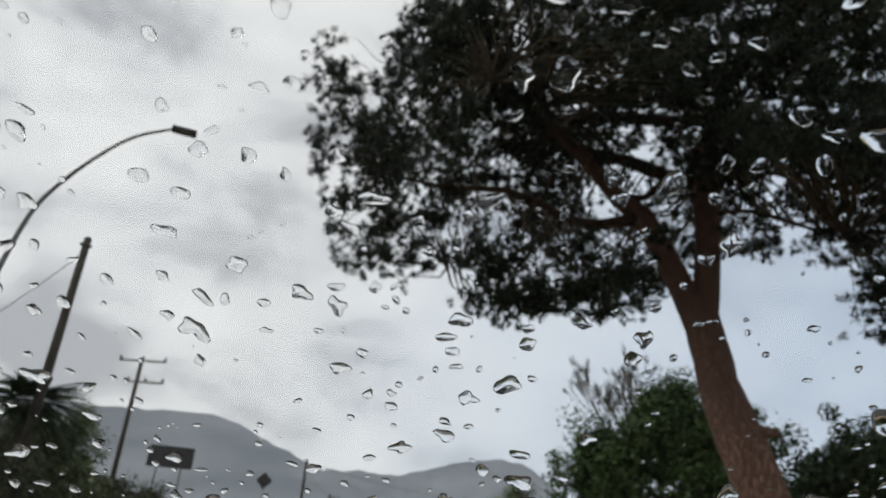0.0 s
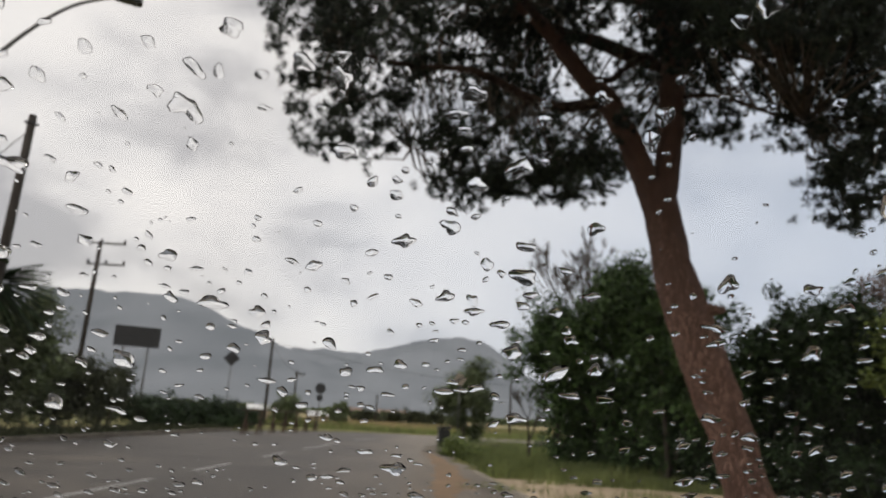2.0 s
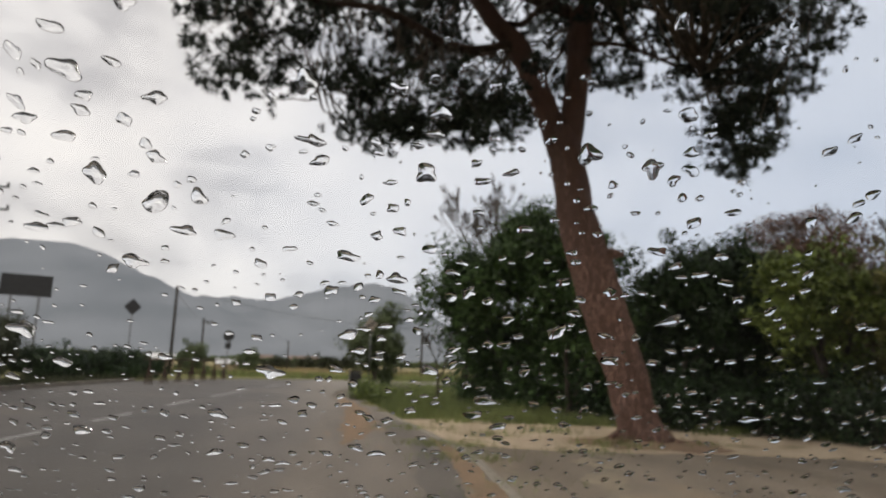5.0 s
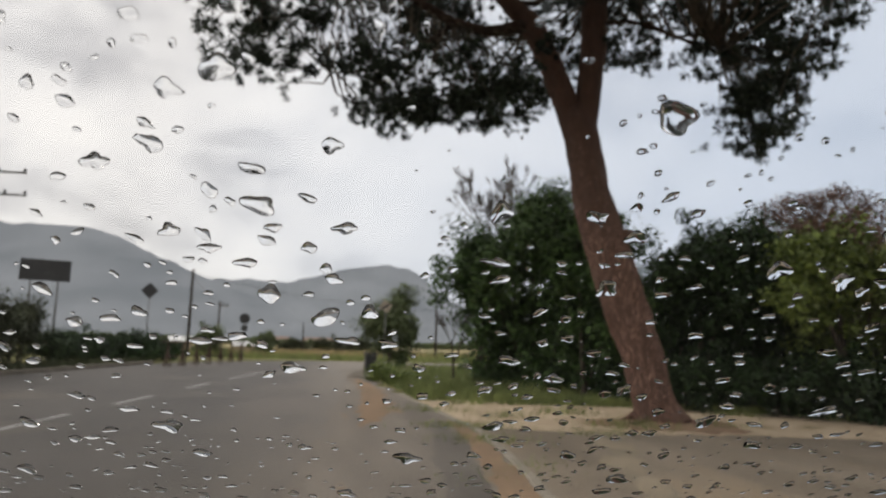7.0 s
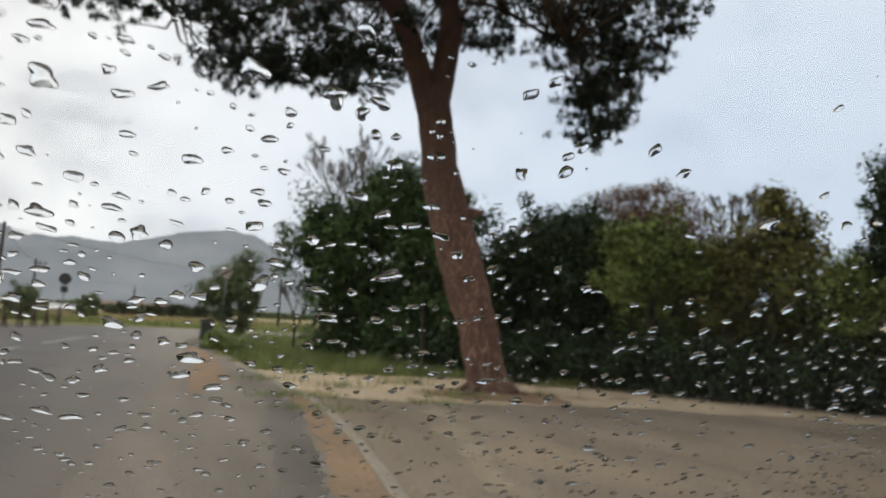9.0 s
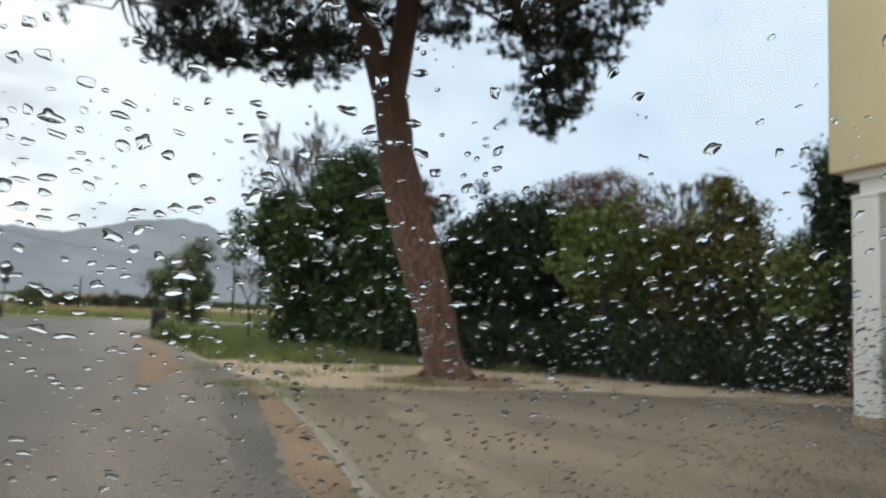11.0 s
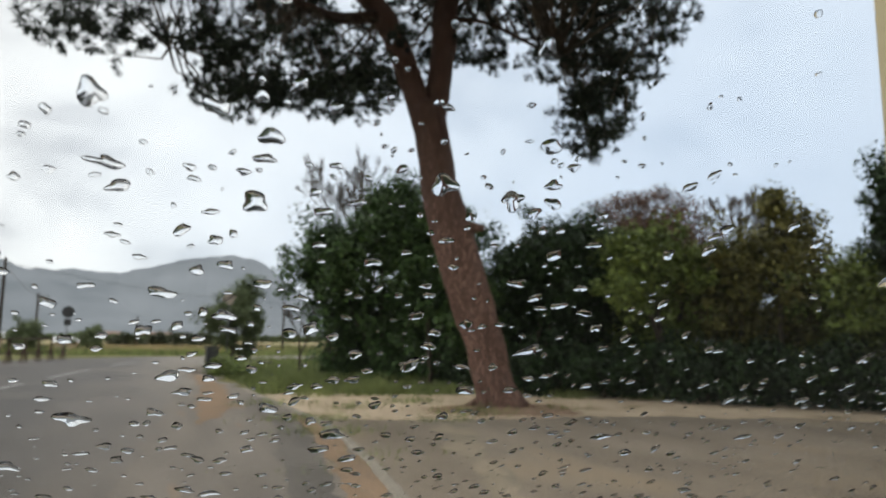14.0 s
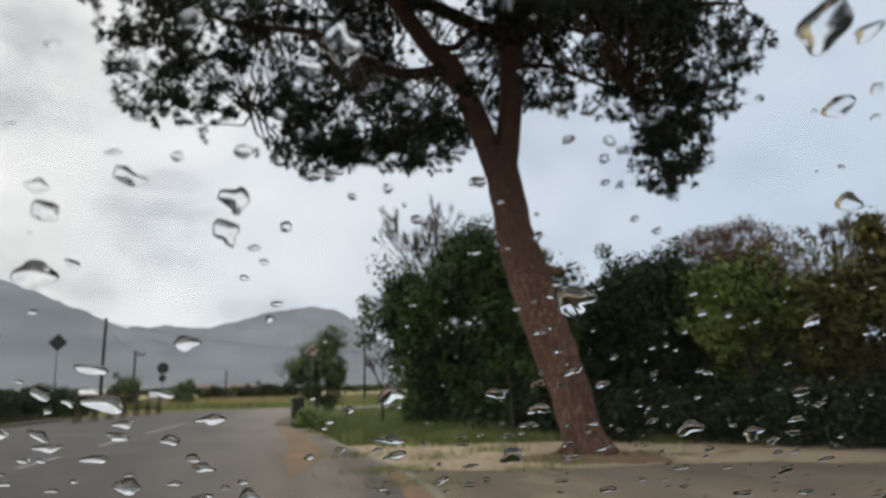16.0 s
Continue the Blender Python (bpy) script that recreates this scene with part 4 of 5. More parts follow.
shrub("leafy_tree", at(-25.6, 18.2), [(0, 0, 2.0, 1.4, 1.2, 1.4), (0, 0, 1.0, 1.6, 1.2, 1.0)],
      LEAF_DARK, "low dark green tree in the hedge", 12150, 0.10, 3, 25, category="tree", hang=0.7)
# added bushes whose dark leaf colour stands in for shade under the hedge
for i, (a, d, h) in enumerate([(-24.4, 16.6, 0.75), (-27.6, 15.9, 0.8), (-31.2, 15.7, 0.95), (-35.0, 15.6, 0.85), (-38.8, 15.4, 1.0), (-42.6, 15.3, 0.85), (-46.4, 15.2, 0.95), (-50.2, 15.1, 0.9), (-54.0, 15.2, 0.8)]):
    shrub("hedge_shade_bush", at(a, d), [(0, 0, h * 0.62, 1.0, 0.7, h * 0.72), (0.6, 0.1, h * 0.5, 0.8, 0.6, h * 0.6)], LEAF_DARK, "added dark green bush standing in for shade at the hedge foot", 6000, 0.09, 2, 80 + i)
for i, (x, y, h) in enumerate([(1.75, 25.6, 0.5), (1.55, 22.3, 0.42), (2.1, 20.4, 0.34)]):
    shrub("weed_clump", (x, y, 0), [(0, 0, h * 0.5, 0.42, 0.35, h * 0.6), (0.3, 0.2, h * 0.4, 0.3, 0.3, h * 0.5)], LEAF_MID, "ragged clump of green weeds at the edge of the asphalt", 1500, 0.08, 2, 110 + i, trunk_top=0.3, category="weeds", trunk_r=0.012)
bare_tree("bare_tree", at(-15.7, 21.5), 7.1, 0.22, "leafless grey tree above the thicket", 5)
bare_tree("bare_tree", at(-45.6, 22.5), 6.3, 0.22, "leafless grey tree behind the hedge", 8, r0=0.05)
bare_tree("dead_sapling", at(-10.1, 19.5), 3.0, 0.3, "thin dead sapling leaning out of the thicket", 9, r0=0.05, depth=5)
shrub("small_tree", at(-4.6, 32.0), [(0, 0, 2.3, 1.25, 1.1, 0.95), (-0.8, 0, 1.9, 0.75, 0.7, 0.8), (0.5, 0, 3.15, 0.8, 0.8, 0.75), (0.9, 0, 1.7, 0.6, 0.7, 0.8), (0.6, 0.3, 0.6, 0.55, 0.5, 0.55), (-0.2, 0, 1.1, 0.6, 0.6, 0.5)],
      LEAF_GREY, "small round green tree beside the road", 14850, 0.09, 1, 26, category="tree", trunk_r=0.13)

# across the road
shrub("broad_tree", at(30.5, 25.5), [(0, 0, 3.2, 1.6, 1.5, 1.6), (1.2, 0, 2.2, 1.2, 1.2, 1.4), (0, 0, 1.4, 2.0, 1.5, 1.4), (1.0, 0, 3.7, 0.6, 0.6, 0.8)],
      LEAF_GREY, "greyish green tree behind the far kerb", 18900, 0.09, 3, 31, category="tree")
shrub("bush", at(35, 22.5), [(0, 0, 1.8, 2.0, 1.4, 1.6), (1, 0, 1.2, 1.6, 1.2, 1.2)], LEAF_DULL, "dull olive green bush behind the far kerb", 12150, 0.09, 3, 32)
shrub("bush", at(26.3, 27), [(0, 0, 1.3, 1.8, 1.3, 1.4), (0.8, 0, 1.6, 1.0, 1.0, 1.0)], LEAF_DULL, "dull dark green bush behind the far kerb", 10800, 0.09, 3, 33)
shrub("bush", at(23.2, 31), [(0, 0, 1.3, 1.2, 1.1, 1.2), (0.5, 0, 1.8, 0.6, 0.7, 0.8)], LEAF_DULL, "dull brownish bush beneath the road sign", 8100, 0.09, 3, 34)
for i, (a, d, h) in enumerate([(20.8, 33, 1.0), (18.8, 34.5, 0.95), (16.9, 36, 0.9), (15.0, 38, 0.85), (13.4, 40, 0.75)]):
    shrub("hedge_bush", at(a, d), [(0, 0, h * 0.8, 1.1, 0.9, h * 0.85), (0.5, 0, h * 0.7, 0.9, 0.8, h * 0.8)], LEAF_DARK, "low dark hedge bush behind the far kerb", 6075, 0.09, 2, 40 + i)
shrub("bush", at(10.0, 50), [(0, 0, 1.1, 1.3, 1.0, 1.0), (0.4, 0, 1.5, 0.8, 0.8, 0.7)], LEAF_GREY, "green bush behind the low fence", 6075, 0.10, 2, 50)
shrub("bush", at(5.6, 56), [(0, 0, 1.0, 1.1, 1.0, 0.9), (0.4, 0, 1.4, 0.7, 0.7, 0.6)], LEAF_GREY, "grey green bush at the edge of the field", 5400, 0.10, 2, 51)

for i, (a, d, h) in enumerate([(3.4, 78, 1.3), (1.2, 82, 1.5), (-0.6, 80, 1.7), (-2.2, 84, 1.5)]):
    shrub("field_bush", at(a, d), [(0, 0, h * 0.6, 1.5, 1.0, h * 0.6), (0.9, 0, h * 0.5, 1.1, 0.9, h * 0.5)], LEAF_DULL, "dull green bush at the far side of the field", 3300, 0.13, 2, 95 + i)


def palm(place):
    e = tagged(thing("palm_tree", place), "dark palm with a shaggy round crown of fronds", "tree")
    bm = bmesh.new()
    pts, rr = resample([(0, 0, -0.1), (0.1, 0, 2.0), (0.05, 0, 4.1)], [0.3, 0.26, 0.24], 0.25)
    tube(bm, pts, rr, 12, 0.2)
    part("trunk", bm, DARK_BARK, e, smooth=True)
    rng = np.random.default_rng(77)
    verts = []
    for i in range(130):
        a, up = rng.uniform(0, 6.28), rng.uniform(-0.7, 1.0)
        d = np.array([math.cos(a), math.sin(a), up])
        d /= np.linalg.norm(d)
        ln = rng.uniform(1.2, 1.7)
        c = np.array([0.05, 0, 4.2])
        for t in np.linspace(0.25, 1, 22):
            p = c + d * ln * t - np.array([0, 0, 0.5 * t * t])
            side = np.cross(d, [0, 0, 1.0])
            side /= np.linalg.norm(side) + 1e-9
            for sg in (-1, 1):
                tip = p + side * sg * 0.28 * (1.15 - t) + d * 0.22 - np.array([0, 0, 0.06])
                verts += [p - d * 0.028, p + d * 0.028, tip + d * 0.012, tip - d * 0.012]
    tagged(array_mesh("crown", np.array(verts), 4, LEAF_DARK, e), kind="stuff")
    return e


palm(at(32.0, 23.0))


# ------------------------------------------------------------------- grass
def grass(name, area, n, height, mat, label, seed):
    rng = np.random.default_rng(seed)
    pts = []
    (x0, x1), (y0, y1) = area
    while len(pts) < n:
        x, y = rng.uniform(x0, x1), rng.uniform(y0, y1)
        if y > 14.2 and x > 1.9 - 0.02 * (y - 14) and noise.noise((x * 0.7, y * 0.7, seed)) > -0.25:
            pts.append((x, y))
    p = np.array(pts)
    h = height * rng.uniform(0.4, 1.3, size=n)
    a = rng.uniform(0, 6.28, size=n)
    w = 0.012
    lean = rng.normal(size=(n, 2)) * 0.35 * h[:, None]
    q = np.zeros((n, 3, 3))
    q[:, 0] = np.stack([p[:, 0] - w * np.cos(a), p[:, 1] - w * np.sin(a), np.full(n, -0.03)], 1)
    q[:, 1] = np.stack([p[:, 0] + w * np.cos(a), p[:, 1] + w * np.sin(a), np.full(n, -0.03)], 1)
    q[:, 2] = np.stack([p[:, 0] + lean[:, 0], p[:, 1] + lean[:, 1], h], 1)
    return tagged(array_mesh(name, q.reshape(-1, 3), 3, mat), label, "grass", kind="stuff")


grass("grass", ((1.2, 9), (14.2, 34)), 42000, 0.24, GRASS, "rough green verge grass beside the road", 61)
grass("grass", ((2.0, 5.8), (15.6, 27)), 15000, 0.36, GRASS, "thick fresh grass at the end of the thicket", 64)
grass("grass", ((3, 60), (34, 75)), 14000, 0.45, GRASS, "tall grass at the field's edge", 62)


def hedge_foot_grass():
    """A narrow fringe of grass between the sand and the hedge."""
    rng = np.random.default_rng(63)
    line = np.array([(2.6, 15.9), (4.3, 15.1), (6.6, 14.5), (9.1, 13.3), (11.9, 11.9), (14.2, 9.8)])
    n = 12000
    t = rng.uniform(0, len(line) - 1, n)
    i = t.astype(int)
    p = line[i] + (line[i + 1] - line[i]) * (t - i)[:, None] + rng.normal(size=(n, 2)) * np.array([0.15, 0.28])
    keep = np.array([noise.noise((x * 0.9, y * 0.9, 11.0)) > -0.2 for x, y in p])
    p = p[keep]
    n = len(p)
    h, a, lean = 0.17 * rng.uniform(0.4, 1.4, n), rng.uniform(0, 6.28, n), rng.normal(size=(n, 2)) * 0.06
    q = np.zeros((n, 3, 3))
    q[:, 0] = np.stack([p[:, 0] - 0.01 * np.cos(a), p[:, 1] - 0.01 * np.sin(a), np.full(n, -0.03)], 1)
    q[:, 1] = np.stack([p[:, 0] + 0.01 * np.cos(a), p[:, 1] + 0.01 * np.sin(a), np.full(n, -0.03)], 1)
    q[:, 2] = np.stack([p[:, 0] + lean[:, 0], p[:, 1] + lean[:, 1], h], 1)
    return tagged(array_mesh("grass", q.reshape(-1, 3), 3, GRASS), "narrow fringe of green grass at the foot of the hedge", "grass", kind="stuff")


hedge_foot_grass()


def tufts():
    """Sparse weeds on the sand and at the foot of the pine."""
    rng = np.random.default_rng(68)
    q = []
    for x, y, n, h in [(4.7, 10.6, 160, 0.16), (5.0, 10.3, 120, 0.12), (6.4, 10.7, 70, 0.12), (4.4, 12.6, 160, 0.2), (3.0, 11.8, 140, 0.14), (2.3, 10.2, 120, 0.12),
                       (8.0, 12.7, 200, 0.2), (9.8, 11.9, 220, 0.2), (11.6, 10.6, 260, 0.22), (12.9, 9.7, 220, 0.2), (2.2, 7.0, 60, 0.07), (1.95, 8.9, 260, 0.09), (2.0, 10.6, 160, 0.08), (3.94, 9.7, 160, 0.09), (1.8, 10.4, 120, 0.09), (1.5, 6.4, 60, 0.06), (1.9, 12.8, 160, 0.15)]:
        px, py = x + rng.normal(size=n) * 0.35, y + rng.normal(size=n) * 0.22
        hh = h * rng.uniform(0.4, 1.3, n)
        a = rng.uniform(0, 6.28, n)
        t = np.zeros((n, 3, 3))
        t[:, 0] = np.stack([px - 0.008 * np.cos(a), py - 0.008 * np.sin(a), np.full(n, -0.03)], 1)
        t[:, 1] = np.stack([px + 0.008 * np.cos(a), py + 0.008 * np.sin(a), np.full(n, -0.03)], 1)
        t[:, 2] = np.stack([px + rng.normal(size=n) * 0.06, py + rng.normal(size=n) * 0.06, hh], 1)
        q.append(t.reshape(-1, 3))
    return tagged(array_mesh("weeds", np.concatenate(q), 3, GRASS), "sparse green weeds on the sandy ground", "weeds", kind="stuff")


tufts()


def far_grass(name, seed, n, y0, y1, mat, label):
    rng = np.random.default_rng(seed)
    x = rng.uniform(-45, 40, n)
    y = rng.uniform(y0, y1, n) + 0.02 * np.abs(x)
    h = rng.uniform(0.2, 0.6, n)
    q = np.zeros((n, 3, 3))
    q[:, 0] = np.stack([x - 0.03, y, np.full(n, -0.03)], 1)
    q[:, 1] = np.stack([x + 0.03, y, np.full(n, -0.03)], 1)
    q[:, 2] = np.stack([x + rng.normal(size=n) * 0.1, y, h], 1)
    return tagged(array_mesh(name, q.reshape(-1, 3), 3, mat), label, "grass", kind="stuff")


far_grass("field_grass", 66, 12000, 53, 88, FIELD, "dry yellow grass of the field")
far_grass("road_edge_grass", 65, 9000, 48.5, 52, GRASS, "green grass along the far edge of the road")


def verge_grass():
    """Weeds on the earth strip across the road."""
    rng = np.random.default_rng(64)
    edge = np.array(FAR_EDGE)
    n = 9000
    t = rng.uniform(0.8, len(edge) - 1, n)
    i = np.minimum(t.astype(int), len(edge) - 2)
    p = edge[i] + (edge[i + 1] - edge[i]) * (t - i)[:, None] - np.stack([rng.uniform(0.15, 2.2, n), np.zeros(n)], 1)
    h, a, lean = 0.2 * rng.uniform(0.3, 1.4, n), rng.uniform(0, 6.28, n), rng.normal(size=(n, 2)) * 0.06
    q = np.zeros((n, 3, 3))
    q[:, 0] = np.stack([p[:, 0] - 0.014 * np.cos(a), p[:, 1] - 0.014 * np.sin(a), np.full(n, 0.09)], 1)
    q[:, 1] = np.stack([p[:, 0] + 0.014 * np.cos(a), p[:, 1] + 0.014 * np.sin(a), np.full(n, 0.09)], 1)
    q[:, 2] = np.stack([p[:, 0] + lean[:, 0], p[:, 1] + lean[:, 1], 0.1 + h], 1)
    return tagged(array_mesh("verge_weeds", q.reshape(-1, 3), 3, LEAF_DULL), "dull weeds on the strip behind the far kerb", "weeds", kind="stuff")


verge_grass()


def far_woods():
    rng = np.random.default_rng(67)
    c = []
    for a in np.arange(-16, 40, 0.28):
        d = 190 + 30 * noise.noise((a * 0.4, 0, 2))
        p = at(a, d, 0)
        r = 0.8 + 0.9 * abs(noise.noise((a * 0.9, 1, 5)))
        c.append((p.x, p.y, r * 0.9, r))
    c = np.array(c)
    k = np.repeat(c[:, :3], 60, axis=0) + ball(len(c) * 60, rng, 0.5) * np.repeat(c[:, 3:4], 60, axis=0)
    return tagged(array_mesh("far_woods", leaf_quads(k, 0.9, 0.6, 0, rng), 4, LEAF_GREY), "dark line of woods beyond the field", "woods", kind="stuff")


far_woods()


# ------------------------------------------------------- poles, lamps, signs
def street_lamp():
    base = at(36.6, 17.2)
    e = tagged(thing("street_lamp", base), "tall grey street lamp with a long curved arm", "street lamp")
    bm = bmesh.new()
    tube(bm, [(0, 0, -0.05), (0, 0, 1.2), (0, 0, 6.0)], [0.085, 0.08, 0.06], 12)
    part("pole", bm, METAL_GREY, e, smooth=True)
    head = at(27.3, 16.9, 1.2 + 16.9 * math.tan(radians(29.5))) - base
    bm = bmesh.new()
    k = [Vector((0, 0, 5.9)), at(36.0, 17.2, 1.2 + 17.2 * math.tan(radians(19.2))) - base, at(35.2, 17.1, 1.2 + 17.1 * math.tan(radians(21.8))) - base,
         at(33.0, 17.0, 1.2 + 17.0 * math.tan(radians(25.2))) - base, at(30.4, 17.0, 1.2 + 17.0 * math.tan(radians(27.9))) - base, head]
    p, r = resample(k, [0.06, 0.055, 0.05, 0.045, 0.04, 0.035], 0.2)
    tube(bm, p, r, 10)
    part("curved_arm", bm, METAL_GREY, e, smooth=True)
    d = (k[-1] - k[-2]).normalized()
    t = Euler((0, 0, math.atan2(d.y, d.x))).to_matrix().to_4x4()
    hd = part("lamp_head", boxed(head + Vector((d.x * 0.25, d.y * 0.25, -0.02)), (0.62, 0.28, 0.11), t, 0.035), METAL_DARK, e, "flat dark lamp head")
    part("lamp_glass", boxed(head + Vector((d.x * 0.28, d.y * 0.28, -0.083)), (0.40, 0.2, 0.02), t, 0.006), METAL_GREY, hd)
    part("clamp", boxed(Vector((0, 0, 5.9)), (0.16, 0.16, 0.14), None, 0.02), METAL_DARK, e)


street_lamp()


def utility_pole(name, place, height, r0, r1, label, arms=(), lean=0.0, mat=POLE_WOOD, cap=False):
    e = tagged(thing(name, place), label, "utility pole")
    bm = bmesh.new()
    tube(bm, [(0, 0, -0.1), (lean * 0.5, 0, height * 0.5), (lean, 0, height)], [r0, (r0 + r1) / 2, r1], 12, 0.05)
    part("pole", bm, mat, e, smooth=True)
    if cap:
        part("cap", boxed((lean, 0, height - 0.25), (r1 * 2.6, r1 * 2.6, 0.06), None, 0.01), METAL_DARK, e)
    for z, w, shift in arms:
        a = part("crossarm", boxed((lean + shift, 0, z), (w, 0.1, 0.1), None, 0.01), METAL_GREY, e)
        n = 3
        for i in range(n):
            x = lean + shift + (i / (n - 1) - 0.5) * w * 0.94
            bm = bmesh.new()
            tube(bm, [(x, 0, z + 0.04), (x, 0, z + 0.14), (x, 0, z + 0.24)], [0.05, 0.075, 0.045], 8)
            part("insulator", bm, METAL_DARK, a)
    return e


utility_pole("utility_pole", at(31.4, 22.0), 9.05, 0.17, 0.105, "dark weathered wooden utility pole", cap=True)
utility_pole("power_pole", at(25.25, 40.0), 9.35, 0.15, 0.10, "wooden power pole with two crossarms and insulators", arms=((9.25, 2.6, 0.05), (8.1, 2.0, 0.45)))
utility_pole("utility_pole", at(11.4, 50.0), 6.0, 0.12, 0.09, "slim wooden line pole behind the low fence")
utility_pole("utility_pole", at(9.2, 62.0), 4.5, 0.10, 0.08, "slim line pole at the edge of the field", arms=((4.1, 0.8, 0.3),))
utility_pole("utility_pole", at(2.5, 75.0), 3.2, 0.09, 0.07, "short wooden post in the field")
utility_pole("utility_pole", at(-8.5, 60.0), 4.3, 0.10, 0.08, "slim line pole beyond the small tree")


def wire(a, b, sag, label):
    a, b = Vector(a), Vector(b)
    bm = bmesh.new()
    pts = [a.lerp(b, i / 16) - Vector((0, 0, sag * 4 * (i / 16) * (1 - i / 16))) for i in range(17)]
    tube(bm, pts, [0.014] * 17, 5)
    tagged(mesh_object("overhead_wire", bm, METAL_DARK), label, "cable")


wire(at(11.4, 50, 5.75), at(-8.5, 60, 4.2), 0.5, "thin sagging overhead wire between line poles")
wire(at(11.4, 50, 5.6), at(9.2, 62, 4.3), 0.3, "thin overhead wire between line poles")
wire(at(31.4, 22, 8.6), at(40, 19.5, 4.0), 0.25, "thin slanting stay wire of the utility pole")


def board_sign():
    p = at(21.6, 36.0)
    e = tagged(thing("road_sign", p, 21.6), "large dark rectangular road sign seen from behind, on two posts", "road sign")
    b = part("panel", boxed((0, 0, 4.15), (2.05, 0.05, 0.98), None, 0.015), METAL_DARK, e, "dark grey back of a sign panel")
    for z in (3.9, 4.4):
        part("rail", boxed((0, 0.045, z), (1.9, 0.04, 0.06), None, 0.005), METAL_GREY, b)
    for x in (-0.55, 0.55):
        bm = bmesh.new()
        tube(bm, [(x, 0.08, -0.05), (x, 0.08, 4.5)], [0.045, 0.045], 10)
        part("post", bm, METAL_GREY, e, smooth=True)


board_sign()


def plate_sign(name, place, turn, height, plates, label, post_r=0.03):
    """A sign on a post; plates: kind, size, z, material."""
    e = tagged(thing(name, place, turn), label, "road sign")
    bm = bmesh.new()
    tube(bm, [(0, 0, -0.05), (0, 0, height)], [post_r, post_r], 10)
    part("post", bm, METAL_GREY, e, smooth=True)
    for shape, size, z, mat, tilt in plates:
        bm = bmesh.new()
        n = 28 if shape == "round" else 4
        start = math.pi / 4 if shape == "square" else 0
        ring = [(math.cos(start + 2 * math.pi * i / n) * size, math.sin(start + 2 * math.pi * i / n) * size) for i in range(n)]
        fr = [bm.verts.new((x, -0.045, z + y)) for x, y in ring]
        bk = [bm.verts.new((x, -0.03, z + y)) for x, y in ring]
        bm.faces.new(fr)
        bm.faces.new(bk[::-1])
        for i in range(n):
            bm.faces.new((fr[i], bk[i], bk[(i + 1) % n], fr[(i + 1) % n]))
        if tilt:
            bmesh.ops.rotate(bm, verts=bm.verts[:], cent=(0, 0, z), matrix=Matrix.Rotation(radians(tilt), 3, "Y"))
        bmesh.ops.recalc_face_normals(bm, faces=bm.faces[:])
        pl = part("plate", bm, mat, e)
        part("bracket", boxed((0, -0.026, z), (size * 0.9, 0.012, 0.05), None, 0.003), METAL_GREY, pl)
    return e


plate_sign("diamond_sign", at(14.45, 38.0), 14.5, 3.7, [("diamond", 0.42, 3.6, METAL_DARK, 0)], "diamond road sign seen from behind on a grey post")
plate_sign("round_sign", at(7.2, 45.0), 7.2, 2.9, [("round", 0.33, 2.55, METAL_DARK, 0), ("square", 0.26, 1.95, METAL_DARK, 0)], "round road sign with a small plate below, seen from behind")
chev = plate_sign("warning_sign", at(-4.2, 28.5), -4, 2.95, [("square", 0.29, 2.75, FADED_PLATE, 28)], "faded beige road plate with a dark bar on a post", 0.022)
part("bar", boxed((0, -0.051, 2.75), (0.46, 0.006, 0.07), Euler((0, radians(-32), 0)).to_matrix().to_4x4()), METAL_DARK, chev, "dark diagonal bar")


def roadside_bin():
    e = tagged(thing("litter_bin", (1.55, 28.6, -0.03), 6), "dark square litter bin with an overhanging flat lid", "bin")
    part("body", boxed((0, 0, 0.38), (0.46, 0.46, 0.76), None, 0.03), METAL_DARK, e)
    part("lid", boxed((0, 0, 0.82), (0.54, 0.54, 0.09), None, 0.025), METAL_DARK, e)
    for x in (-0.15, 0, 0.15):
        part("rib", boxed((x, -0.235, 0.4), (0.05, 0.02, 0.6), None, 0.005), METAL_DARK, e)


roadside_bin()
bm = boxed((0, 0, 0.16), (0.95, 0.5, 0.42), None, 0.08)
for v in bm.verts:
    v.co += Vector((noise.noise(v.co * 3), noise.noise(v.co * 3 + Vector((4, 0, 0))), 0)) * 0.05
ob = tagged(mesh_object("stone_block", bm, PAVING), "low dark stone block lying in the grass", "stone")
ob.matrix_basis = pose(3.15, 26.6, -0.05, 0, 0, 12)


def low_fence():
    e = tagged(thing("roadside_fence", (0, 0, 0)), "low rusty brown railing on slanted posts beside the road", "fence")
    a, b = Vector((-6.95, 30.6, 0)), Vector((-5.1, 39.6, 0))
    d = (b - a).normalized()
    t = Euler((0, 0, math.atan2(d.y, d.x))).to_matrix().to_4x4()
    part("rail", boxed((a + b) / 2 + Vector((0, 0, 1.04)), ((b - a).length + 0.9, 0.12, 0.055), t, 0.01), RUST, e)
    part("rail", boxed((a + b) / 2 + Vector((0, 0, 0.42)), ((b - a).length, 0.04, 0.04), t, 0.006), RUST, e)
    for i in range(7):
        p = a.lerp(b, i / 6)
        part("upright", boxed(p + Vector((0, 0, 0.5)), (0.055, 0.055, 1.04), t, 0.006), RUST, e)
        for sg in (-1, 1):
            o = part("strut", boxed((0, 0, 0.33), (0.05, 0.05, 0.86), None, 0.006), RUST, e)
            lean = Euler((0, radians(-26 * sg + random.uniform(-5, 5)), 0)).to_matrix().to_4x4()
            o.matrix_basis = Matrix.Translation(p + d * 0.36 * sg) @ t @ lean


low_fence()


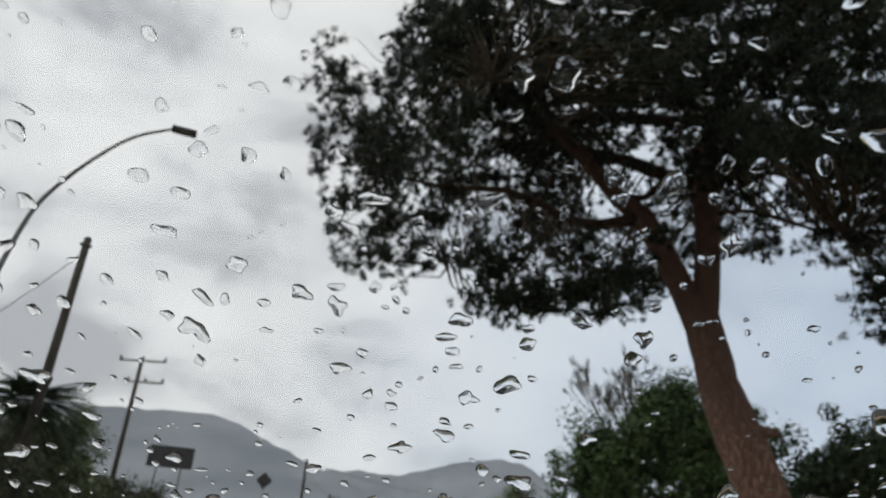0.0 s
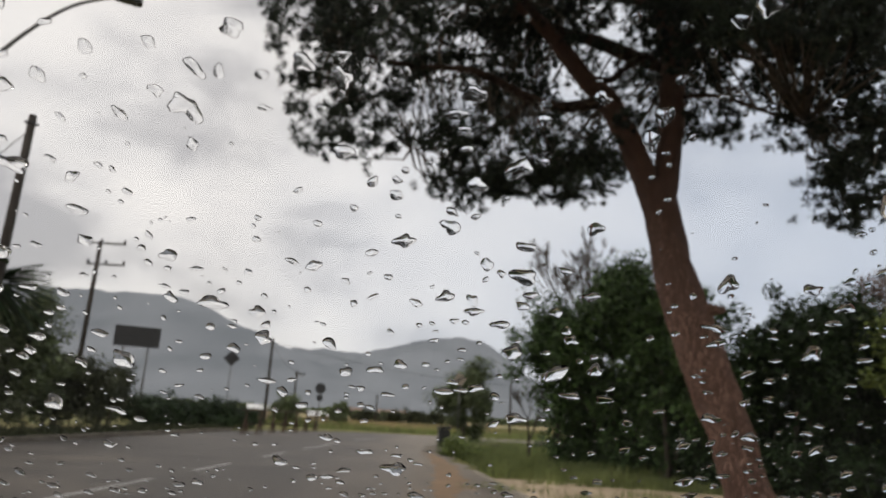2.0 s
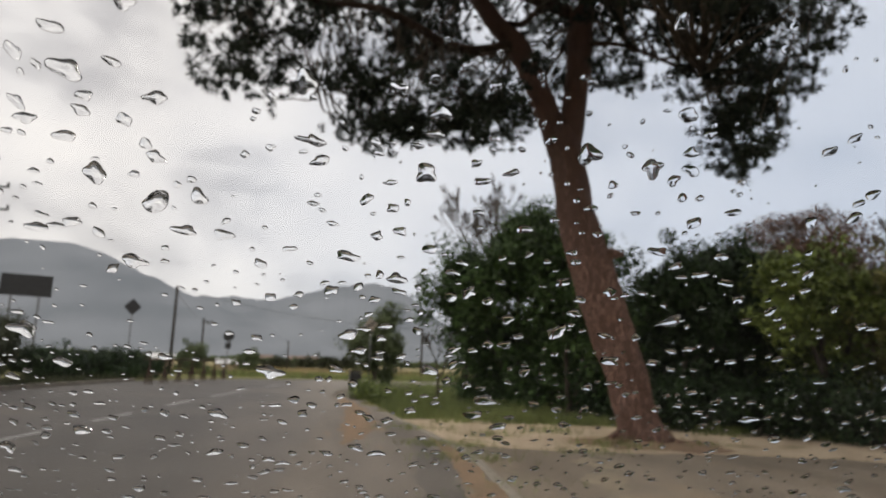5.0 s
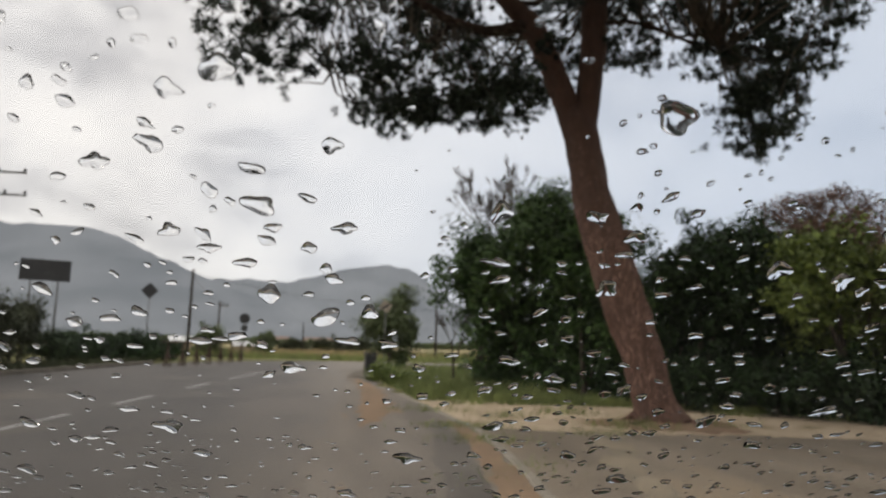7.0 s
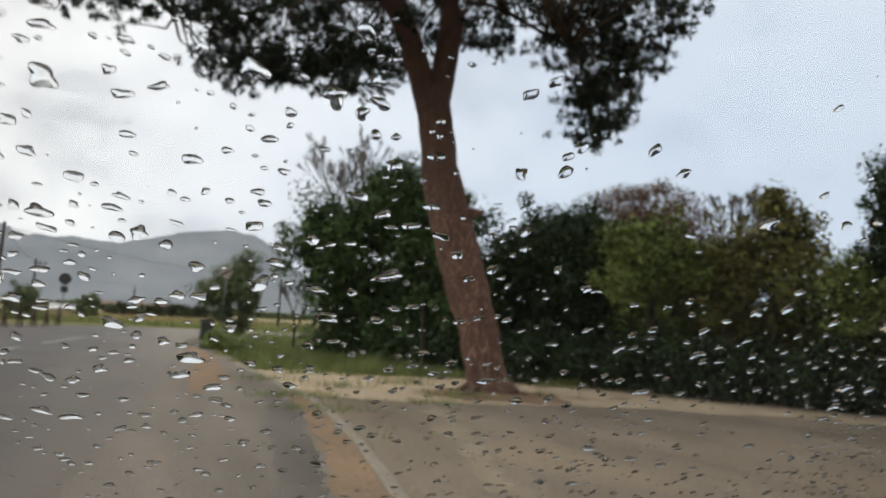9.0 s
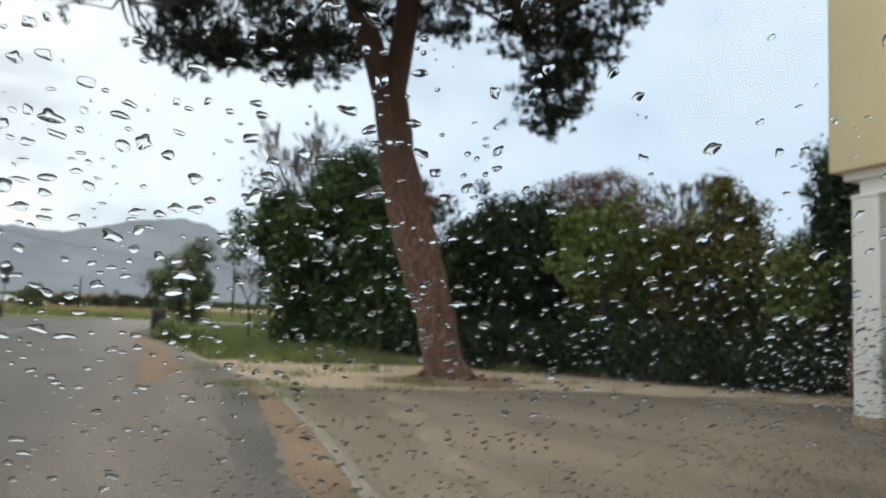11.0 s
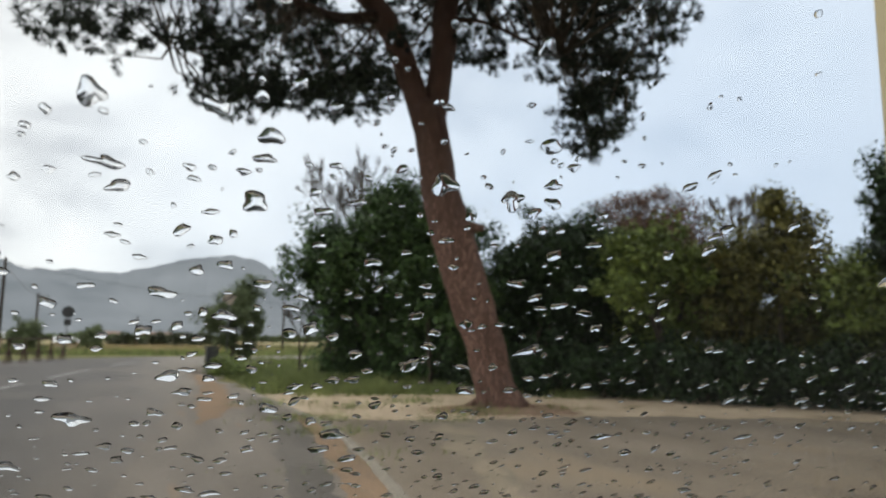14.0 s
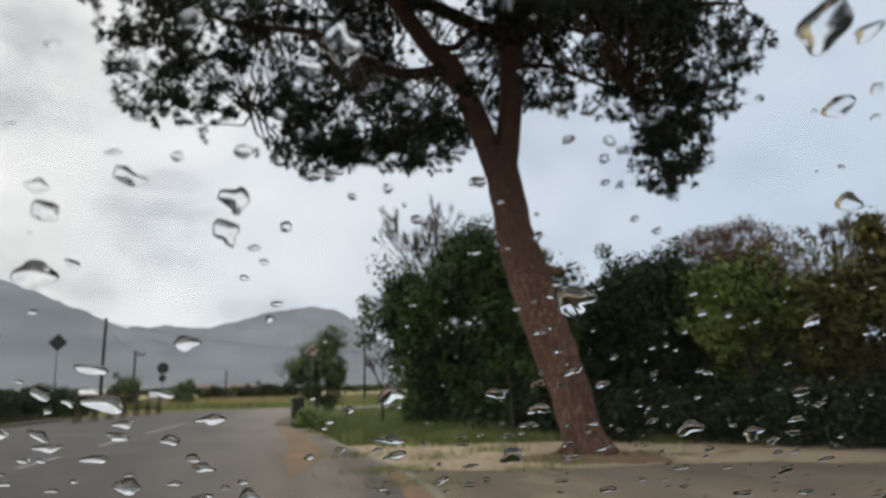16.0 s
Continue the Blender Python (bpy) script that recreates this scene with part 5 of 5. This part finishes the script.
def shed(place, turn, w, h, label):
    """A low shelter with a dull wall and a nearly flat white roof."""
    e = tagged(thing("shed", place, turn), label, "shed")
    part("wall", boxed((0, 0, h / 2), (w, 2.0, h), None, 0.02), BEIGE_STONE, e)
    bm = bmesh.new()
    prof = [(-1.25, h + 0.06), (0.9, h + 0.42), (1.25, h + 0.40), (1.25, h + 0.30), (0.9, h + 0.30), (-1.25, h - 0.02)]
    l, r = [bm.verts.new((-w / 2 - 0.15, y, z)) for y, z in prof], [bm.verts.new((w / 2 + 0.15, y, z)) for y, z in prof]
    bm.faces.new(l)
    bm.faces.new(r[::-1])
    for i in range(6):
        bm.faces.new((l[i], r[i], r[(i + 1) % 6], l[(i + 1) % 6]))
    bmesh.ops.recalc_face_normals(bm, faces=bm.faces[:])
    part("roof", bm, WHITE_PAINT, e, "white sheet roof")


shed(at(11.9, 62), 12, 1.7, 0.98, "low shed with a white roof behind the fence")
shed(at(7.0, 66), 8, 2.2, 0.66, "long low shed with a white roof beyond the road")


# ---------------------------------------------------------- the yellow house
def house():
    e = tagged(thing("house", (8.55, 5.86, 0), -6), "cream yellow house with an upper floor on white pillars", "house")
    # local x: away from the road, local y: along the road (towards the hedge); the corner is at 0, 0
    up = part("upper_wall", boxed((5, -6, 5.6), (10, 12, 4.6), None, 0.02), YELLOW_WALL, e, "cream yellow rendered wall")
    part("soffit", boxed((5.02, -6.02, 3.24), (9.8, 11.8, 0.1), None, 0.0), PILLAR_WHITE, e)
    part("beam", boxed((0.34, -6.0, 3.08), (0.30, 11.4, 0.22), None, 0.015), PILLAR_WHITE, e, "white beam over the pillars")
    part("eaves", boxed((5, -6, 7.98), (10.6, 12.6, 0.14), None, 0.02), BEIGE_STONE, e)
    bm = bmesh.new()
    pts = [(-0.4, -12.4), (10.4, -12.4), (10.4, 0.4), (-0.4, 0.4)]
    low = [bm.verts.new((x, y, 8.05)) for x, y in pts]
    r0, r1 = bm.verts.new((5, -8.5, 9.8)), bm.verts.new((5, -3.5, 9.8))
    bm.faces.new((low[0], low[1], r0))
    bm.faces.new((low[1], low[2], r1, r0))
    bm.faces.new((low[2], low[3], r1))
    bm.faces.new((low[3], low[0], r0, r1))
    bm.faces.new(low[::-1])
    part("roof", bm, material("clay_tile_roof", (0.22, 0.09, 0.05), (0.36, 0.16, 0.09), 2, 0.85, 0.6, 12), e, "clay tile roof")
    # solid block; its near-black colour holds the shade of the porch
    part("ground_floor_wall", boxed((6.2, -6.2, 1.6), (6.5, 11.0, 3.16), None, 0.0), INTERIOR_SHADE, e, "recessed ground floor with porch shade painted near-black")
    for y in (-0.40, -4.2, -8.0, -11.6):
        pl = part("pillar", boxed((0.34, y, 1.52), (0.38, 0.38, 2.95), None, 0.02), PILLAR_WHITE, e, "white square pillar")
        part("plinth", boxed((0.34, y, 0.07), (0.42, 0.42, 0.16), None, 0.02), BEIGE_STONE, pl)
        part("capital", boxed((0.34, y, 2.96), (0.40, 0.40, 0.05), None, 0.015), PILLAR_WHITE, pl)
    part("low_wall", boxed((0.34, -2.3, 0.28), (0.24, 3.3, 0.56), None, 0.02), PILLAR_WHITE, e, "low white wall between the pillars")
    part("porch_floor", boxed((3.2, -6, 0.03), (5.2, 11.6, 0.1), None, 0.01), BEIGE_STONE, e)


house()


def farmhouse(place, turn, w, d, h, label, wall=WHITE_PAINT):
    """A small far house with a tiled gable roof."""
    e = tagged(thing("farmhouse", place, turn), label, "house")
    part("wall", boxed((0, 0, h / 2), (w, d, h), None, 0.03), wall, e)
    bm = bmesh.new()
    prof = [(-d / 2 - 0.4, h - 0.1), (0, h + d * 0.2), (d / 2 + 0.4, h - 0.1), (d / 2 + 0.4, h - 0.3), (0, h + d * 0.2 - 0.2), (-d / 2 - 0.4, h - 0.3)]
    l, r = [bm.verts.new((-w / 2 - 0.3, y, z)) for y, z in prof], [bm.verts.new((w / 2 + 0.3, y, z)) for y, z in prof]
    bm.faces.new(l)
    bm.faces.new(r[::-1])
    for i in range(6):
        bm.faces.new((l[i], r[i], r[(i + 1) % 6], l[(i + 1) % 6]))
    bmesh.ops.recalc_face_normals(bm, faces=bm.faces[:])
    part("roof", bm, FAR_ROOF, e, "clay tile roof")
    for x in (-w * 0.28, w * 0.28):
        part("window", boxed((x, -d / 2 - 0.02, h * 0.55), (0.8, 0.08, 1.0), None, 0.01), INTERIOR_SHADE, e)


FAR_ROOF = material("faded_clay_tiles", (0.20, 0.14, 0.11), (0.30, 0.22, 0.18), 2, 0.9, 0.4, 12)
farmhouse(at(4.6, 210), 10, 7, 5, 1.5, "low farmhouse beyond the field")
farmhouse(at(1.2, 230), -15, 9, 6, 1.4, "long low farmhouse beyond the field", BEIGE_STONE)
shrub("potted_shrub", (8.78, 4.55, 0.1), [(0, 0, 0.75, 0.42, 0.5, 0.38)], LEAF_DARK, "dark green clipped shrub beside the white pillar", 3500, 0.06, 2, 71)


def scooter():
    """Dark scooter parked behind the pillar."""
    e = tagged(thing("scooter", (9.95, 6.3, 0), -58), "dark parked scooter half hidden behind the white pillar", "scooter")
    for y in (-0.6, 0.6):
        bm = bmesh.new()
        tube(bm, [(0.2 * math.cos(a), y, 0.24 + 0.2 * math.sin(a)) for a in np.linspace(0, 2 * math.pi, 21)], [0.055] * 21, 8, 0, False)
        bmesh.ops.rotate(bm, verts=bm.verts[:], cent=(0, y, 0.24), matrix=Matrix.Rotation(radians(90), 3, "Z"))
        w = part("wheel", bm, RUBBER, e)
        bm = bmesh.new()
        tube(bm, [(-0.05, y, 0.24), (0.05, y, 0.24)], [0.13, 0.13], 14)
        part("rim", bm, METAL_GREY, w)
    part("body", boxed((0, 0.35, 0.52), (0.3, 0.8, 0.4), None, 0.1), METAL_DARK, e)
    part("seat", boxed((0, 0.3, 0.78), (0.26, 0.7, 0.12), None, 0.05), RUBBER, e)
    part("leg_shield", boxed((0, -0.42, 0.65), (0.38, 0.12, 0.7), None, 0.05), material("maroon_paint", (0.12, 0.03, 0.035), (0.17, 0.05, 0.05), 4, 0.35, 0, 60, 0.5), e, "maroon front shield")
    part("footboard", boxed((0, -0.12, 0.28), (0.28, 0.55, 0.07), None, 0.02), METAL_DARK, e)
    bm = bmesh.new()
    tube(bm, [(-0.32, -0.42, 1.06), (0, -0.46, 1.02), (0.32, -0.42, 1.06)], [0.02] * 3, 8)
    part("handlebar", bm, METAL_DARK, e)


scooter()


# ----------------------------------------------- the car and its wet windscreen
# the glass leans back over the camera; u runs to the right on it, v down and forward
GLASS_TILT, GLASS_TURN, GLASS_OFF = 36.437, -3.962, 0.2640
GLASS_BASE = Vector((0.0, 0.0, 1.2)) - Vector((0.0000, 0.0960, 0.1200))
_a, _b = radians(GLASS_TILT), radians(GLASS_TURN)
G_FWD = Vector((-math.sin(_b), math.cos(_b), 0))
G_N = G_FWD * math.sin(_a) + Vector((0, 0, 1)) * math.cos(_a)
G_U = G_FWD.cross(Vector((0, 0, 1)))
G_V = -G_U.cross(G_N)
if G_V.z > 0:
    G_V = -G_V


def on_glass(u, v, h=0.0):
    return GLASS_BASE + G_N * (GLASS_OFF + h) + G_U * u + G_V * v


GLASS_M = Matrix((( G_U.x, G_V.x, G_N.x, 0), (G_U.y, G_V.y, G_N.y, 0), (G_U.z, G_V.z, G_N.z, 0), (0, 0, 0, 1)))
GLASS_M.translation = on_glass(0, 0)
U0, U1, V0, V1 = -0.72, 0.82, -0.13, 0.92
car_base = Vector((0.02, -0.6, 0.0))
car = tagged(thing("car", car_base), "dark parked car with a rain-covered windscreen", "car")


def car_part(name, bm, mat, label="", parent=None):
    bmesh.ops.translate(bm, verts=bm.verts[:], vec=-car_base)
    return part(name, bm, mat, parent or car, label)


def glass_box(u0, u1, v0, v1, h0, h1, bevel=0.0):
    bm = boxed(((u0 + u1) / 2, (v0 + v1) / 2, (h0 + h1) / 2), (u1 - u0, v1 - v0, h1 - h0), None, bevel)
    bmesh.ops.transform(bm, matrix=GLASS_M, verts=bm.verts[:])
    return bm


pane = car_part("windscreen", glass_box(U0, U1, V0, V1, -0.005, 0.0), PANE, "clear windscreen glass")
pane.visible_shadow = False
car_part("pillar_post", glass_box(U0 - 0.07, U0 - 0.002, V0, V1, -0.03, 0.01, 0.01), CAR_PAINT)
car_part("pillar_post", glass_box(U1 + 0.002, U1 + 0.07, V0, V1, -0.03, 0.01, 0.01), CAR_PAINT)
head_z = on_glass(0, V0).z
foot = on_glass(0.05, V1)
top_y = on_glass(0.05, V0).y


def extruded(profile, x0, x1, bevel=0.0):
    """A closed outline in y, z drawn out from x0 to x1."""
    bm = bmesh.new()
    l, r = [bm.verts.new((x0, y, z)) for y, z in profile], [bm.verts.new((x1, y, z)) for y, z in profile]
    bm.faces.new(l)
    bm.faces.new(r[::-1])
    n = len(profile)
    for i in range(n):
        bm.faces.new((l[i], r[i], r[(i + 1) % n], l[(i + 1) % n]))
    bmesh.ops.recalc_face_normals(bm, faces=bm.faces[:])
    if bevel:
        bmesh.ops.bevel(bm, geom=bm.edges[:], offset=bevel, segments=3, affect="EDGES", profile=0.6)
    return bm


XL, XR = -0.80, 0.90
car_part("body", extruded([(foot.y + 0.02, foot.z - 0.03), (foot.y + 0.35, foot.z - 0.08), (foot.y + 0.7, foot.z - 0.17), (foot.y + 0.88, foot.z - 0.30), (foot.y + 0.90, 0.26), (foot.y + 0.75, 0.2),
                          (-2.2, 0.2), (-2.4, 0.28), (-2.42, 0.6), (-2.3, 0.8), (-1.9, 0.82), (foot.y - 0.5, 0.74)], XL, XR, 0.04), CAR_PAINT, "dark painted car body")
car_part("dashboard", boxed(((XL + XR) / 2, foot.y - 0.24, foot.z - 0.03), (1.5, 0.42, 0.06), None, 0.025), BLACK_PLASTIC, "black dashboard")
car_part("cabin_lining", boxed(((XL + XR) / 2, -0.75, 0.84), (1.56, 2.2, 0.05), None, 0.02), BLACK_PLASTIC)
car_part("roof", extruded([(top_y + 0.02, head_z - 0.02), (top_y - 0.4, head_z + 0.035), (top_y - 1.1, head_z + 0.03), (top_y - 1.6, head_z - 0.05), (top_y - 1.6, head_z - 0.09), (top_y - 1.1, head_z - 0.015), (top_y - 0.4, head_z - 0.01), (top_y, head_z - 0.06)],
                          XL + 0.04, XR - 0.04, 0.008), CAR_PAINT, "dark car roof")
for x in (XL + 0.05, XR - 0.05):
    for (y0, y1) in ((-0.78, -0.72), (top_y - 1.58, -2.0)):
        bm = bmesh.new()
        tube(bm, [(x, y1, 0.80), (x, (y0 + y1) / 2, 1.08), (x, y0, head_z - 0.02)], [0.045, 0.04, 0.035], 8)
        car_part("post", bm, CAR_PAINT)
car_part("rear_wall", extruded([(top_y - 1.58, head_z - 0.06), (-2.02, 0.8), (-2.07, 0.8), (top_y - 1.62, head_z - 0.06)], XL + 0.06, XR - 0.06), BLACK_PLASTIC, "dark rear window")
for x in (XL + 0.035, XR - 0.035):
    car_part("door_panel", extruded([(foot.y + 0.02, 0.70), (foot.y, 0.78), (foot.y - 0.22, 0.93), (-1.95, 0.92), (-2.0, 0.70)], x - 0.03, x + 0.03, 0.01), BLACK_PLASTIC, "dark car door")
for x in (XL, XR):
    for y in (-1.75, 1.12):
        bm = bmesh.new()
        tube(bm, [(x - 0.10, y, 0.30), (x - 0.08, y, 0.30), (x + 0.08, y, 0.30), (x + 0.10, y, 0.30)], [0.26, 0.30, 0.30, 0.26], 28)
        w = car_part("wheel", bm, RUBBER)
        bm = bmesh.new()
        sg = -1 if x < 0 else 1
        tube(bm, [(x + sg * 0.09, y, 0.30), (x + sg * 0.108, y, 0.30)], [0.19, 0.17], 20)
        bmesh.ops.translate(bm, verts=bm.verts[:], vec=-car_base)
        part("rim", bm, METAL_GREY, w)


# raindrops: low domes of water on the outside of the glass
def drop_mesh(rng, r, rings=4, seg=14):
    """Corners and faces of one drop round 0, 0: uneven outline, flat underside."""
    ph = rng.uniform(0, 6.28, 4)
    amp = rng.uniform(0.02, 0.17, 4) * (1.25 if r > 0.002 else 1.0 if r > 0.001 else 0.7)
    st = rng.uniform(0.64, 1.2)
    turn = rng.normal() * 0.38
    power = rng.uniform(1.8, 2.4)
    hgt = r * (rng.uniform(0.18, 0.38) if r < 0.0021 else rng.uniform(0.28, 0.48))
    lean = rng.uniform(0.0, 0.28)
    vs, fs = [], []
    for k in range(rings):
        t = k / rings
        rad = math.cos(t * math.pi / 2)
        hh = hgt * (1 - rad ** power)
        for s in range(seg):
            a = 2 * math.pi * s / seg
            q = r * rad * (1 + sum(amp[m] * math.sin((m + 1) * a + ph[m]) for m in range(4)) * (1 - 0.4 * t))
            x, y = q * math.cos(a) * (2 - st), q * math.sin(a) * st + lean * r * t
            vs.append((x * math.cos(turn) - y * math.sin(turn), x * math.sin(turn) + y * math.cos(turn), hh))
    vs.append((-lean * r * math.sin(turn), lean * r * math.cos(turn), hgt))
    for k in range(rings - 1):
        for s in range(seg):
            a, b = k * seg + s, k * seg + (s + 1) % seg
            fs.append((a, b, b + seg, a + seg))
    last = (rings - 1) * seg
    for s in range(seg):
        fs.append((last + s, last + (s + 1) % seg, rings * seg))
    fs.append(tuple(range(seg - 1, -1, -1)))
    return np.array(vs), fs


def make_drops():
    rng = np.random.default_rng(314)
    taken, cells = [], {}
    # count, smallest and largest radius, part of the glass
    want = [(45, 0.0028, 0.0036), (230, 0.0020, 0.0029), (2450, 0.0010, 0.0021), (2050, 0.0006, 0.0011), (1500, 0.0003, 0.0007), (900, 0.0009, 0.0018)]
    for k, (n, r0, r1) in enumerate(want):
        made = 0
        while made < n:
            # the last batch crowds the lower corner on the passenger side
            u, v = rng.uniform(-0.25, 0.74), rng.uniform(-0.05, 0.50)
            if k == 5:
                v = rng.uniform(0.13, 0.47)
                u = 0.285 + 0.85 * max(0.0, v - 0.2) + 0.26 * rng.uniform()
            if v < 0.55 * (u - 0.25) or v > 0.40 + 0.12 * u + 0.1 * (u < 0):
                continue
            if u > 0.14 and v < 0.15 and k < 5 and rng.uniform() < 0.8:
                continue
            if u < 0.3 and v > 0.24 and k in (2, 3, 4) and rng.uniform() < 0.3:
                continue
            r = rng.uniform(r0, r1)
            if noise.noise((u * 11, v * 11, 2.0 + r0 * 4000)) + 0.5 * noise.noise((u * 30, v * 30, r0 * 9000)) < rng.uniform(-0.6, 0.35) + (0.5 * max(0.0, u - 0.1) if k < 5 else -0.3) - (0.16 if v > 0.08 else -0.1):
                made += 0.12
                continue
            key = (int(u / 0.012), int(v / 0.012))
            near = [q for i in (-1, 0, 1) for j in (-1, 0, 1) for q in cells.get((key[0] + i, key[1] + j), ())]
            if any((u - a) ** 2 + (v - b) ** 2 < (r + c) ** 2 * 1.25 for a, b, c in near):
                made += 0.05
                continue
            cells.setdefault(key, []).append((u, v, r))
            taken.append((u, v, r))
            made += 1
    big = [d for d in taken if d[2] >= 0.0021]
    for u, v, r in big:
        vs, fs = drop_mesh(rng, r, 5, 20)
        me = bpy.data.meshes.new("raindrop")
        me.from_pydata(vs.tolist(), [], fs)
        for p in me.polygons:
            p.use_smooth = len(p.vertices) < 8
        me.materials.append(WATER)
        o = new("raindrop", me)
        o.matrix_basis = GLASS_M @ Matrix.Translation((u, v, 0.0002))
        tagged(o, "large clear raindrop clinging to the windscreen", "raindrop", group="raindrops on the windscreen")
    allv, allf, base = [], [], 0
    for u, v, r in taken:
        if r >= 0.0021:
            continue
        vs, fs = drop_mesh(rng, r, 4 if r > 0.001 else 3, 14 if r > 0.001 else 9)
        vs = vs + np.array([u, v, 0.0002])
        allv.append(vs)
        allf += [tuple(i + base for i in f) for f in fs]
        base += len(vs)
    me = bpy.data.meshes.new("small_raindrops")
    me.from_pydata(np.concatenate(allv).tolist(), [], allf)
    for p in me.polygons:
        p.use_smooth = len(p.vertices) < 8
    me.materials.append(WATER)
    o = new("small_raindrops", me)
    o.matrix_basis = GLASS_M
    tagged(o, "many small clear raindrops clinging to the windscreen", "raindrops", kind="stuff")


make_drops()
